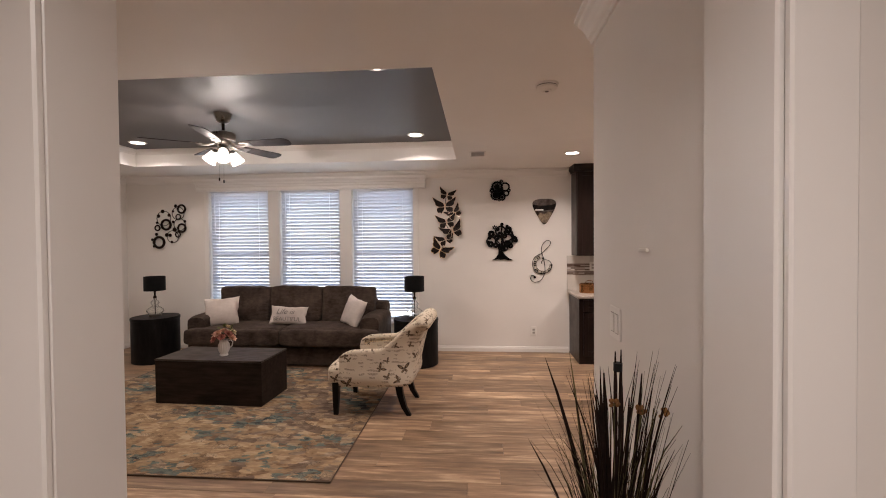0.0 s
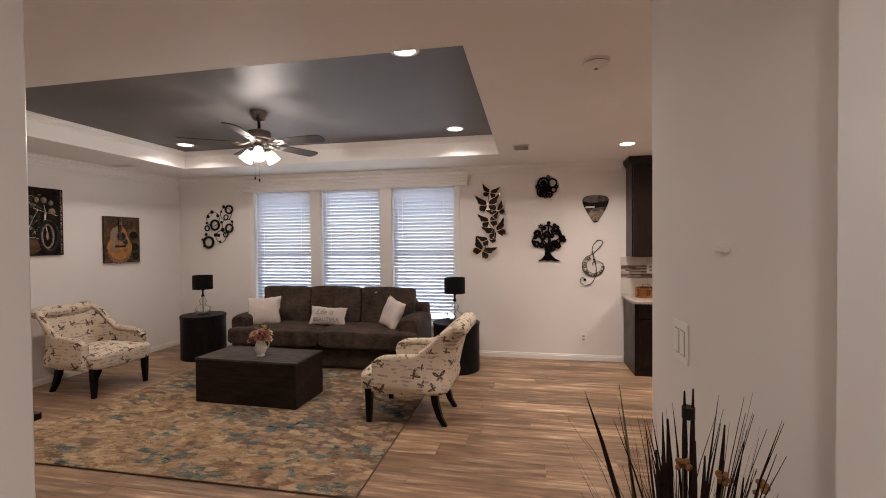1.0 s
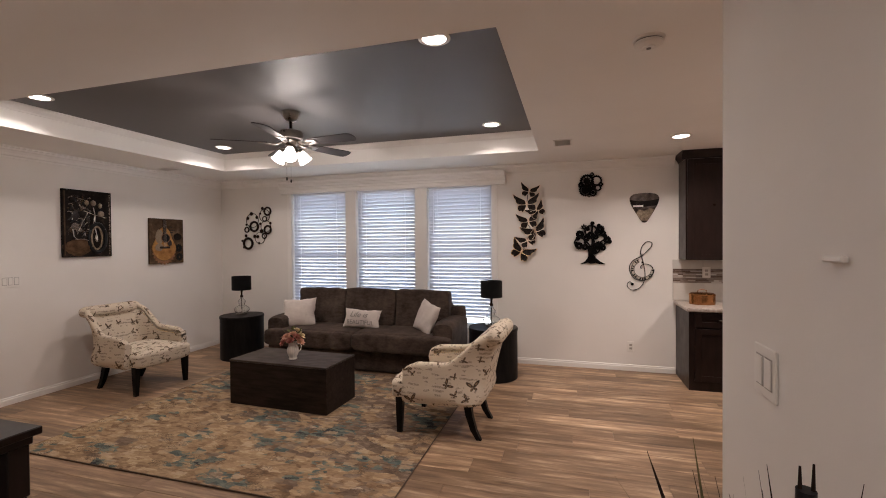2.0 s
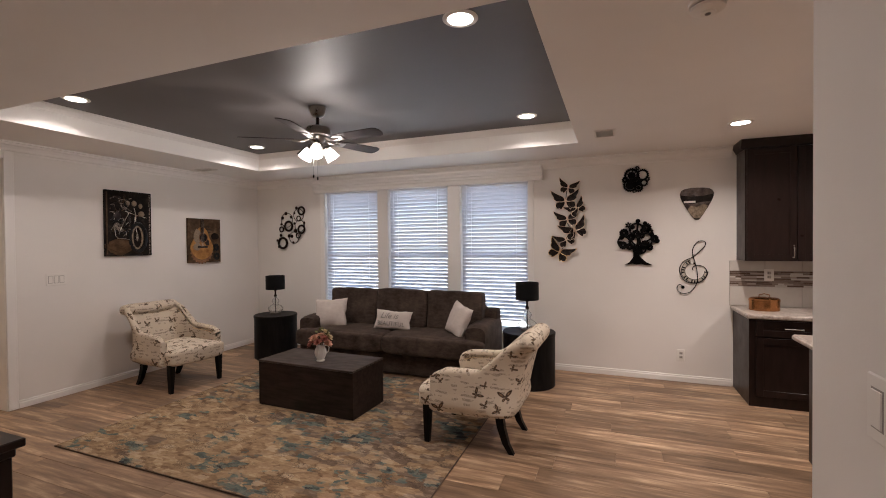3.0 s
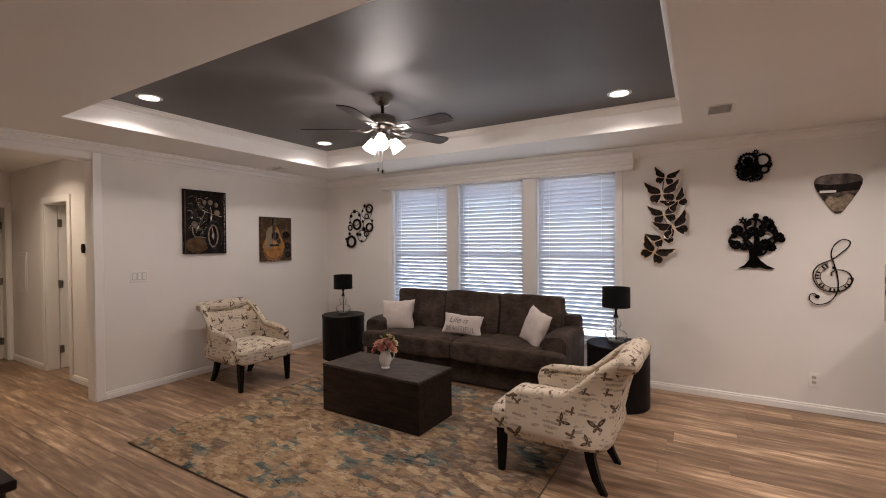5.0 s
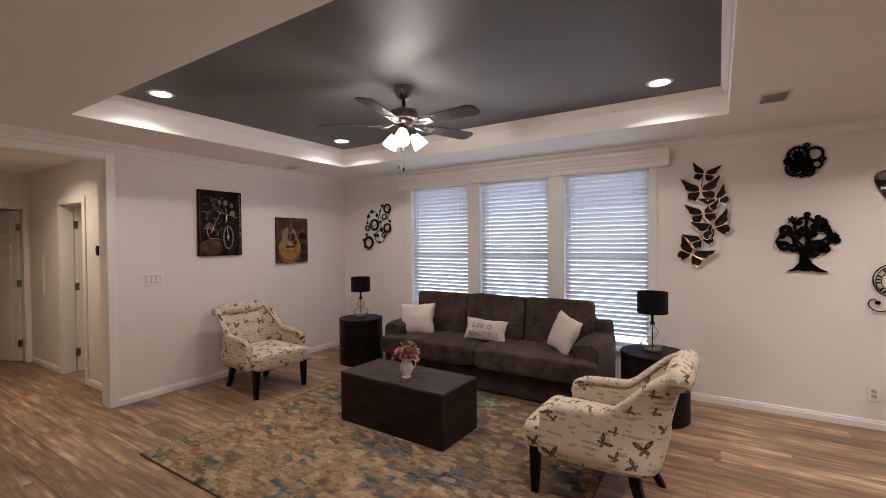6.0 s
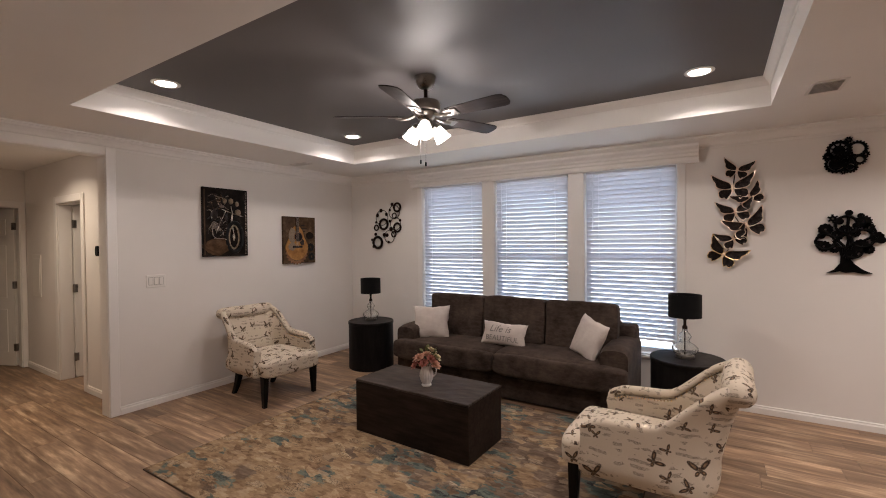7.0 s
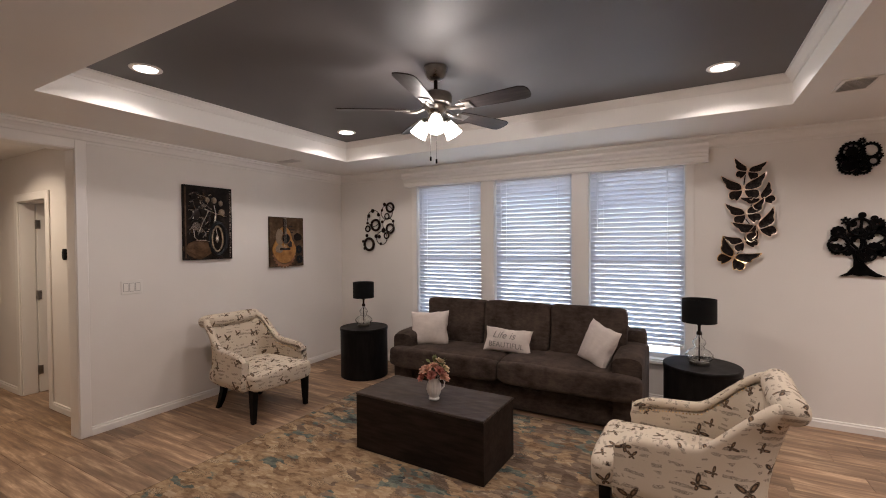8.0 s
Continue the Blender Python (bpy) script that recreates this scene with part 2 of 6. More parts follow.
def butterfly_cloth():
    m, ns, ls, b = material("cream_butterfly_script_linen", 0.9)
    tc = ns.new("ShaderNodeTexCoord")
    uv = tc.outputs["UV"]
    vo = ns.new("ShaderNodeTexVoronoi")
    vo.voronoi_dimensions = "2D"
    vo.inputs["Scale"].default_value, vo.inputs["Randomness"].default_value = 8.5, 0.85
    ls.new(uv, vo.inputs["Vector"])
    d = ns.new("ShaderNodeVectorMath")
    d.operation = "SUBTRACT"
    ls.new(uv, d.inputs[0])
    ls.new(vo.outputs["Position"], d.inputs[1])
    hue = ns.new("ShaderNodeSeparateColor")
    ls.new(vo.outputs["Color"], hue.inputs[0])
    rot = ns.new("ShaderNodeVectorRotate")
    rot.rotation_type = "Z_AXIS"
    ls.new(d.outputs[0], rot.inputs["Vector"])
    ls.new(calc(ns, ls, "MULTIPLY_ADD", hue.outputs[0], 2.6, -1.3), rot.inputs["Angle"])
    sep = ns.new("ShaderNodeSeparateXYZ")
    ls.new(rot.outputs[0], sep.inputs[0])
    size = calc(ns, ls, "MULTIPLY_ADD", hue.outputs[1], 22.0, 21.0)
    ax = calc(ns, ls, "MULTIPLY", calc(ns, ls, "ABSOLUTE", sep.outputs[0]), size)
    ay = calc(ns, ls, "MULTIPLY", sep.outputs[1], size)

    def lobe(cx, cy, rx, ry, slant):
        px = calc(ns, ls, "DIVIDE", calc(ns, ls, "SUBTRACT", ax, cx), rx)
        py = calc(ns, ls, "DIVIDE", calc(ns, ls, "SUBTRACT", calc(ns, ls, "MULTIPLY_ADD", ax, slant, ay), cy), ry)
        return calc(ns, ls, "ADD", calc(ns, ls, "MULTIPLY", px, px), calc(ns, ls, "MULTIPLY", py, py))
    up, low, body = lobe(0.52, 0.06, 0.52, 0.34, -0.75), lobe(0.27, -0.20, 0.25, 0.24, 0.45), lobe(0.0, 0.0, 0.07, 0.34, 0.0)
    wing = calc(ns, ls, "MINIMUM", calc(ns, ls, "MINIMUM", up, low), body)
    fray = noise_node(ns, ls, uv, 160, 2)
    wing_j = calc(ns, ls, "ADD", wing, calc(ns, ls, "MULTIPLY_ADD", fray, 0.8, -0.4))
    ink = ramp_from(ns, ls, wing_j, [(0.0, (0.30, 0.20, 0.12)), (0.18, (0.15, 0.09, 0.055)), (0.30, (0.045, 0.03, 0.024)), (0.52, (0.03, 0.022, 0.02)), (0.66, (0.30, 0.22, 0.15)), (0.80, (0.035, 0.026, 0.022))])
    inside = ramp_from(ns, ls, calc(ns, ls, "MULTIPLY_ADD", fray, 0.5, calc(ns, ls, "SUBTRACT", wing, 0.25)), [(0.92, (1, 1, 1)), (1.0, (0, 0, 0))])
    some = calc(ns, ls, "GREATER_THAN", hue.outputs[2], 0.26)
    # lines of handwriting in scattered patches
    s2 = ns.new("ShaderNodeSeparateXYZ")
    ls.new(uv, s2.inputs[0])
    row = calc(ns, ls, "PINGPONG", calc(ns, ls, "MULTIPLY_ADD", s2.outputs[1], 62.0, calc(ns, ls, "MULTIPLY", noise_node(ns, ls, uv, 7, 2), 3.5)), 1.0)
    mp = ns.new("ShaderNodeMapping")
    mp.inputs["Scale"].default_value = (380, 170, 1)
    ls.new(uv, mp.inputs[0])
    squig = noise_node(ns, ls, mp.outputs[0], 1.0, 1)
    patch = noise_node(ns, ls, uv, 15, 2)
    text = calc(ns, ls, "MULTIPLY", calc(ns, ls, "GREATER_THAN", row, 0.50), calc(ns, ls, "LESS_THAN", calc(ns, ls, "ABSOLUTE", calc(ns, ls, "SUBTRACT", squig, 0.5)), 0.075))
    text = calc(ns, ls, "MULTIPLY", text, calc(ns, ls, "GREATER_THAN", patch, 0.53))
    thread = noise_node(ns, ls, uv, 420, 2)
    cream = ramp_from(ns, ls, thread, [(0.3, (0.54, 0.45, 0.345)), (0.7, (0.66, 0.565, 0.45))])
    col = blend(ns, ls, calc(ns, ls, "MULTIPLY", text, 0.8), cream, (0.14, 0.105, 0.09))
    col = blend(ns, ls, calc(ns, ls, "MULTIPLY", inside, some), col, ink)
    ls.new(col, b.inputs["Base Color"])
    b.inputs["Specular IOR Level"].default_value = 0.2
    bump(ns, ls, b, thread, 0.3, 0.001)
    return m


M["butterfly"] = butterfly_cloth()


def metal(name, colour, rough=0.3, vary=0.12):
    m, ns, ls, b = material(name, rough, 1.0, colour)
    v = coords(ns, ls)
    n = noise_node(ns, ls, v, 14, 4)
    lo, hi = tuple(c * (1 - vary * 2) for c in colour), tuple(min(1, c * (1 + vary)) for c in colour)
    ls.new(ramp_from(ns, ls, n, [(0.3, lo), (0.7, hi)]), b.inputs["Base Color"])
    ls.new(calc(ns, ls, "MULTIPLY_ADD", n, 0.2, rough - 0.1), b.inputs["Roughness"])
    return m


M["nickel"] = metal("brushed_nickel", (0.26, 0.235, 0.21), 0.30)
M["chrome"] = metal("satin_chrome", (0.62, 0.60, 0.58), 0.25)
M["bronze"] = metal("dark_bronze", (0.030, 0.019, 0.015), 0.42)
M["iron"] = metal("black_iron", (0.008, 0.0075, 0.0075), 0.5)
M["gold"] = metal("antique_gold", (0.78, 0.55, 0.28), 0.28)
M["copper"] = metal("hammered_copper", (0.50, 0.235, 0.095), 0.24)
M["gunmetal"] = metal("gunmetal", (0.05, 0.042, 0.04), 0.3)
M["pewter"] = metal("aged_pewter", (0.68, 0.61, 0.53), 0.26, 0.25)


def glass(name, rough=0.0, tint=(1, 1, 1)):
    m, ns, ls, b = material(name, rough, 0.0, tint)
    b.inputs["Transmission Weight"].default_value, b.inputs["IOR"].default_value = 1.0, 1.45
    return m


M["glass"] = glass("clear_glass", 0.0, (0.97, 0.98, 0.97))


def glowing(name, colour, strength):
    m, ns, ls, b = material(name, 0.5, 0.0, (0.9, 0.9, 0.88))
    b.inputs["Emission Color"].default_value = (*colour, 1)
    b.inputs["Emission Strength"].default_value = strength
    return m


M["lens"] = glowing("lit_downlight_lens", LAMP_TINT, LENS_GLOW)
M["bulb"] = glowing("lit_frosted_glass_shade", LAMP_TINT, BULB_GLOW)


def speckled(name, stops, scale, rough):
    m, ns, ls, b = material(name, rough)
    v = coords(ns, ls)
    n = noise_node(ns, ls, v, scale, 8, 0.7)
    ls.new(ramp_from(ns, ls, n, stops), b.inputs["Base Color"])
    b.inputs["Specular IOR Level"].default_value = 0.5 if rough < 0.35 else 0.08
    return m


M["counter"] = speckled("beige_laminate_stone", [(0.32, (0.16, 0.12, 0.10)), (0.48, (0.33, 0.27, 0.23)), (0.62, (0.46, 0.40, 0.35))], 26, 0.3)
M["grass"] = speckled("pale_gravel_yard", [(0.3, (0.28, 0.28, 0.26)), (0.7, (0.42, 0.42, 0.41))], 8, 0.9)
M["canvas_moto"] = speckled("dark_painted_metal_sheet", [(0.35, (0.005, 0.004, 0.004)), (0.55, (0.016, 0.012, 0.010)), (0.75, (0.065, 0.046, 0.036))], 9, 0.45)
M["canvas_guitar"] = speckled("brown_painted_metal_sheet", [(0.3, (0.022, 0.013, 0.008)), (0.55, (0.085, 0.052, 0.030)), (0.75, (0.21, 0.14, 0.085))], 7, 0.5)
M["amber"] = speckled("amber_painted_relief", [(0.3, (0.17, 0.072, 0.022)), (0.6, (0.42, 0.215, 0.07)), (0.8, (0.58, 0.37, 0.18))], 9, 0.4)
M["rust_ground"] = speckled("dusty_brown_paint", [(0.3, (0.030, 0.017, 0.010)), (0.55, (0.105, 0.060, 0.032)), (0.75, (0.16, 0.10, 0.06))], 1.3, 0.6)
M["rust"] = speckled("rust_painted_relief", [(0.3, (0.12, 0.05, 0.025)), (0.7, (0.33, 0.18, 0.10))], 14, 0.45)
M["ivory"] = speckled("ivory_painted_relief", [(0.3, (0.42, 0.36, 0.29)), (0.7, (0.66, 0.60, 0.52))], 30, 0.5)
M["relief"] = speckled("mottled_silver_relief", [(0.40, (0.006, 0.005, 0.005)), (0.48, (0.035, 0.026, 0.022)), (0.53, (0.17, 0.13, 0.105)), (0.60, (0.50, 0.42, 0.35))], 55, 0.5)
M["lampglass"] = speckled("pale_painted_relief", [(0.35, (0.10, 0.072, 0.05)), (0.65, (0.36, 0.28, 0.20))], 30, 0.45)
M["ceramic"] = speckled("white_glazed_ceramic", [(0.3, (0.70, 0.66, 0.62)), (0.7, (0.80, 0.77, 0.73))], 12, 0.18)
M["tile"] = speckled("pale_glazed_tile", [(0.3, (0.56, 0.52, 0.47)), (0.7, (0.66, 0.62, 0.57))], 4, 0.15)
M["grout"] = speckled("pale_grout", [(0.3, (0.42, 0.38, 0.34)), (0.7, (0.52, 0.48, 0.44))], 40, 0.9)
M["straw"] = speckled("dried_dark_grass", [(0.3, (0.008, 0.005, 0.004)), (0.6, (0.022, 0.012, 0.009)), (0.8, (0.060, 0.036, 0.022))], 22, 0.8)
M["straw_green"] = speckled("dried_olive_grass", [(0.3, (0.05, 0.045, 0.022)), (0.7, (0.15, 0.125, 0.06))], 22, 0.8)
M["pod"] = speckled("dried_seed_pod", [(0.3, (0.12, 0.05, 0.02)), (0.7, (0.30, 0.15, 0.06))], 60, 0.85)
M["leaf"] = speckled("muted_green_leaf", [(0.3, (0.06, 0.075, 0.03)), (0.7, (0.16, 0.16, 0.07))], 30, 0.7)
M["pink"] = speckled("dusty_pink_petal", [(0.3, (0.46, 0.22, 0.15)), (0.7, (0.66, 0.42, 0.31))], 40, 0.8)
M["coral"] = speckled("deep_coral_petal", [(0.3, (0.28, 0.085, 0.07)), (0.7, (0.46, 0.20, 0.15))], 40, 0.8)
M["butter"] = speckled("cream_petal", [(0.3, (0.58, 0.46, 0.26)), (0.7, (0.70, 0.62, 0.42))], 40, 0.8)
M["orange"] = speckled("orange_fruit_skin", [(0.3, (0.60, 0.17, 0.02)), (0.7, (0.72, 0.30, 0.04))], 30, 0.5)
M["turkey"] = speckled("brown_wicker", [(0.3, (0.14, 0.05, 0.02)), (0.7, (0.34, 0.15, 0.06))], 30, 0.6)
# greyed plastic for the painted shade round switch paddles
M["bezel"] = painted("dull_white_plastic", (0.36, 0.33, 0.30), 0.6, 50, 0.03, 0.05)
# grey of the pillow print; also paints shade in vents and the detector
M["print"] = painted("grey_printed_ink", (0.17, 0.155, 0.145), 0.9, 60, 0.05, 0.1)
M["mirror"] = metal("polished_steel_photo_print", (0.13, 0.105, 0.095), 0.26, 0.35)


def mosaic():
    m, ns, ls, b = material("mixed_glass_mosaic", 0.18)
    oi = ns.new("ShaderNodeObjectInfo")
    ls.new(ramp_from(ns, ls, oi.outputs["Random"], [(0.0, (0.13, 0.085, 0.065)), (0.2, (0.26, 0.20, 0.165)), (0.42, (0.40, 0.34, 0.30)), (0.62, (0.20, 0.15, 0.125)), (0.8, (0.58, 0.53, 0.48))], "CONSTANT"), b.inputs["Base Color"])
    return m


M["mosaic"] = mosaic()


# ---- mesh helpers ----
def mesh_of(name, bm, mat, smooth=False):
    me = bpy.data.meshes.new(name)
    bm.normal_update()
    bm.to_mesh(me)
    bm.free()
    for mm in (mat if isinstance(mat, (list, tuple)) else [mat]):
        me.materials.append(mm)
    if smooth:
        me.polygons.foreach_set("use_smooth", [True] * len(me.polygons))
        me.set_sharp_from_angle(angle=radians(38))
    return me


def part(name, bm, mat, parent=None, label="", m=None, smooth=False):
    ob = new(name, mesh_of(name, bm, mat, smooth))
    if parent is not None:
        ob.parent = parent
    if m is not None:
        ob.matrix_basis = m
    return tagged(ob, label=label)


def share(ob, m, name=None):
    """Another piece on the same mesh under the same parent."""
    c = bpy.data.objects.new(name or ob.name.split(".")[0], ob.data)
    scene.collection.objects.link(c)
    c.parent, c.matrix_basis = ob.parent, m
    return c


def thing(name, label, category, m=None, group="", kind=""):
    ob = new(name)
    ob.empty_display_size = 0.1
    if m is not None:
        ob.matrix_basis = m
    return tagged(ob, label, category, group, kind)


def box(bm, x0, x1, y0, y1, z0, z1, bevel=0.0, seg=1):
    vs = [bm.verts.new((x, y, z)) for z in (z0, z1) for y in (y0, y1) for x in (x0, x1)]
    quads = [(0, 2, 3, 1), (4, 5, 7, 6), (0, 1, 5, 4), (2, 6, 7, 3), (1, 3, 7, 5), (0, 4, 6, 2)]
    fs = [bm.faces.new([vs[i] for i in q]) for q in quads]
    if bevel > 0:
        es = list({e for f in fs for e in f.edges})
        bmesh.ops.bevel(bm, geom=es, offset=bevel, segments=seg, affect="EDGES", profile=0.5)
    return bm


def boxes(*dims, bevel=0.0):
    bm = bmesh.new()
    for d in dims:
        box(bm, *d, bevel=bevel)
    return bm


def lathe(profile, seg=32, bm=None, centre=(0, 0), start=0.0, ribs=0, rib=0.0):
    """A turned body from (radius, height) pairs."""
    bm = bm or bmesh.new()
    rings = []
    for r, z in profile:
        ring = []
        for k in range(seg):
            a = start + 2 * math.pi * k / seg
            rr = r * (1 + rib * math.cos(ribs * a)) if ribs else r
            ring.append(bm.verts.new((centre[0] + rr * math.cos(a), centre[1] + rr * math.sin(a), z)))
        rings.append(ring)
    for a, b in zip(rings, rings[1:]):
        for k in range(seg):
            bm.faces.new((a[k], a[(k + 1) % seg], b[(k + 1) % seg], b[k]))
    if profile[0][0] > 1e-5:
        bm.faces.new(list(reversed(rings[0])))
    if profile[-1][0] > 1e-5:
        bm.faces.new(rings[-1])
    return bm


def tube(points, radius, seg=8, bm=None, closed=False):
    """A round bar along points; radius may be a list."""
    bm = bm or bmesh.new()
    pts = [Vector(p) for p in points]
    n, rings = len(pts), []
    for i, p in enumerate(pts):
        a, b = (pts[i - 1], pts[(i + 1) % n]) if closed else (pts[max(i - 1, 0)], pts[min(i + 1, n - 1)])
        d = (b - a).normalized()
        ref = Vector((0, 0, 1)) if abs(d.z) < 0.92 else Vector((0, 1, 0))
        u = d.cross(ref).normalized()
        v = u.cross(d)
        r = radius[i] if isinstance(radius, (list, tuple)) else radius
        rings.append([bm.verts.new(p + r * (math.cos(2 * math.pi * k / seg) * u + math.sin(2 * math.pi * k / seg) * v)) for k in range(seg)])
    for i in range(n if closed else n - 1):
        a, b = rings[i], rings[(i + 1) % n]
        for k in range(seg):
            bm.faces.new((a[k], a[(k + 1) % seg], b[(k + 1) % seg], b[k]))
    if not closed:
        bm.faces.new(list(reversed(rings[0])))
        bm.faces.new(rings[-1])
    return bm


def ring_xz(cx, cz, r, thick, bm=None, y=0.0, seg=28, bar=8):
    """An upright ring in the x-z plane."""
    return tube([(cx + r * math.cos(2 * math.pi * k / seg), y, cz + r * math.sin(2 * math.pi * k / seg)) for k in range(seg)], thick, bar, bm, closed=True)


def plate_xz(outline, y0, y1, bm=None):
    """A flat plate in the x-z plane with the given outline."""
    bm = bm or bmesh.new()
    a = [bm.verts.new((x, y0, z)) for x, z in outline]
    b = [bm.verts.new((x, y1, z)) for x, z in outline]
    n = len(outline)
    bm.faces.new(a)
    bm.faces.new(list(reversed(b)))
    for i in range(n):
        bm.faces.new((a[i], b[i], b[(i + 1) % n], a[(i + 1) % n]))
    bmesh.ops.recalc_face_normals(bm, faces=bm.faces)
    return bm


def disc_xz(cx, cz, r, y0, y1, bm=None, seg=20):
    return plate_xz([(cx + r * math.cos(2 * math.pi * k / seg), cz + r * math.sin(2 * math.pi * k / seg)) for k in range(seg)], y0, y1, bm)


def puff(sx, sy, sz, n=10, power=4.0, seed=0.0, wrinkle=0.0, bm=None, at=(0, 0, 0), crown=0.0):
    """A stuffed, soft-edged block of full size sx, sy, sz."""
    bm = bm or bmesh.new()
    tmp = bmesh.new()
    bmesh.ops.create_cube(tmp, size=2.0)
    bmesh.ops.subdivide_edges(tmp, edges=tmp.edges, cuts=n, use_grid_fill=True)
    ids = {}
    for v in tmp.verts:
        p = v.co.copy()
        k = (abs(p.x) ** power + abs(p.y) ** power + abs(p.z) ** power) ** (1 / power)
        p = p / max(k, 1e-6)
        q = Vector((p.x * sx / 2, p.y * sy / 2, p.z * sz / 2))
        if crown:
            q.z += crown * max(0.0, p.z) * (1 - p.x * p.x) * (1 - p.y * p.y)
        if wrinkle:
            q += wrinkle * noise.noise_vector((q + Vector((seed, seed * 2, 0))) * 7)
        ids[v] = bm.verts.new(q + Vector(at))
    for f in tmp.faces:
        bm.faces.new([ids[v] for v in f.verts])
    tmp.free()
    return bm


def box_uv(ob):
    """UVs in metres, by the side that each face looks to."""
    me = ob.data
    uv = me.uv_layers.new(name="UVMap").data
    for p in me.polygons:
        n = p.normal
        a = max(range(3), key=lambda i: abs(n[i]))
        for li in p.loop_indices:
            c = me.vertices[me.loops[li].vertex_index].co
            uv[li].uv = (c.y + 3.1, c.z) if a == 0 else ((c.x, c.z + 1.7) if a == 1 else (c.y + 5.3, c.x + 2.2))
    return ob


def run(name, profile, a, b, out, mat, parent=None, kind="structure", label=""):
    """A moulding: profile points (out, up) swept from a to b; out is the way that it faces."""
    bm = bmesh.new()
    a, b, out = Vector(a), Vector(b), Vector(out)
    ends = [[bm.verts.new(p + out * o + Vector((0, 0, u))) for o, u in profile] for p in (a, b)]
    n = len(profile)
    for i in range(n):
        bm.faces.new((ends[0][i], ends[1][i], ends[1][(i + 1) % n], ends[0][(i + 1) % n]))
    bm.faces.new(ends[0])
    bm.faces.new(list(reversed(ends[1])))
    bmesh.ops.recalc_face_normals(bm, faces=bm.faces)
    ob = part(name, bm, mat, parent, label)
    if parent is None:
        tagged(ob, kind=kind)
    return ob


CROWN = [(0, 0), (0, -0.105), (0.010, -0.105), (0.014, -0.088), (0.026, -0.080), (0.034, -0.060), (0.050, -0.040), (0.064, -0.030), (0.068, -0.016), (0.082, -0.012), (0.082, 0)]
BASE = [(0, 0), (0.014, 0), (0.014, 0.048), (0.010, 0.055), (0.009, 0.068), (0, 0.072)]
CASING = 0.065

# ---- the rooms ----
H = 2.44
NORTH, WEST, EAST, SOUTH = 5.70, -4.70, 4.20, 0.68
WINDOWS = ((-3.454, -2.587), (-2.424, -1.566), (-1.395, -0.544))
SILL, HEAD = 0.40, 2.245
TRAY = (-3.865, 0.090, 2.212, 4.885, 2.645)


def setting(name, bm, mat, label, category):
    return tagged(part(name, bm, mat), label, category, kind="structure")


# north wall with three window openings
bm = bmesh.new()
xs = [WEST - 0.14] + [v for w in WINDOWS for v in w] + [EAST + 0.14]
for x0, x1 in zip(xs[0::2], xs[1::2]):
    box(bm, x0, x1, NORTH, NORTH + 0.14, -0.05, 2.80)
for x0, x1 in WINDOWS:
    box(bm, x0, x1, NORTH, NORTH + 0.14, -0.05, SILL)
    box(bm, x0, x1, NORTH, NORTH + 0.14, HEAD, 2.80)
wall_north = setting("wall_north", bm, M["wall"], "warm white painted wall with three tall windows", "wall")
# west wall with the hall opening
setting("wall_west", boxes((WEST - 0.14, WEST, 2.715, NORTH, -0.05, 2.80), (WEST - 0.14, WEST, 1.20, 2.715, 2.295, 2.80), (WEST - 0.14, WEST, SOUTH, 1.20, -0.05, 2.80)), M["wall"], "warm white painted wall with a cased hall opening", "wall")
# south wall with the doorway the camera passes
setting("wall_south", boxes((WEST - 0.14, -0.375, 0.50, 0.64, -0.05, 2.80), (0.77, EAST + 0.14, 0.50, SOUTH, -0.05, 2.80), (-0.375, 0.77, 0.50, 0.64, 2.095, 2.80)), M["wall"], "warm white painted wall with a wide doorway", "wall")
setting("wall_east", boxes((EAST, EAST + 0.14, SOUTH, NORTH, -0.05, 2.80)), M["wall"], "plain warm white kitchen wall", "wall")
setting("wall_partition", boxes((0.835, 0.955, SOUTH, 1.783, 0, H)), M["wall"], "short warm white wall beside the doorway", "wall")
# entry behind the doorway
setting("wall_entry", boxes((-1.74, -1.60, -2.60, 0.50, -0.05, 2.6), (2.20, 2.34, -2.60, 0.50, -0.05, 2.6), (-1.74, 2.34, -2.74, -2.60, -0.05, 2.6)), M["wall"], "plain warm white entry walls", "wall")
# hall and the rooms behind its doors
D1 = (-6.43, -5.75)
D2 = (2.08, 2.83)
setting("wall_hall_side", boxes((-7.50, D1[0], 2.88, 3.00, 0, H), (D1[1], WEST - 0.14, 2.88, 3.00, 0, H), (D1[0], D1[1], 2.88, 3.00, 1.975, H)), M["wall"], "cream hall wall with a doorway", "wall")
setting("wall_hall_end", boxes((-7.62, -7.50, D2[1], 5.30, 0, H), (-7.62, -7.50, 0.40, D2[0], 0, H), (-7.62, -7.50, D2[0], D2[1], 1.985, H)), M["wall"], "cream hall end wall with a doorway", "wall")
setting("wall_hall_near", boxes((-7.50, WEST - 0.14, 1.08, 1.20, 0, H)), M["wall"], "plain cream hall wall", "wall")
setting("wall_back_rooms", boxes((-7.50, WEST - 0.14, 5.18, 5.30, 0, H), (-10.0, -9.88, 0.40, 5.30, 0, H), (-9.88, -7.62, 0.28, 0.40, 0, H), (-9.88, -7.62, 5.18, 5.30, 0, H)), M["wall"], "plain walls of the back rooms", "wall")

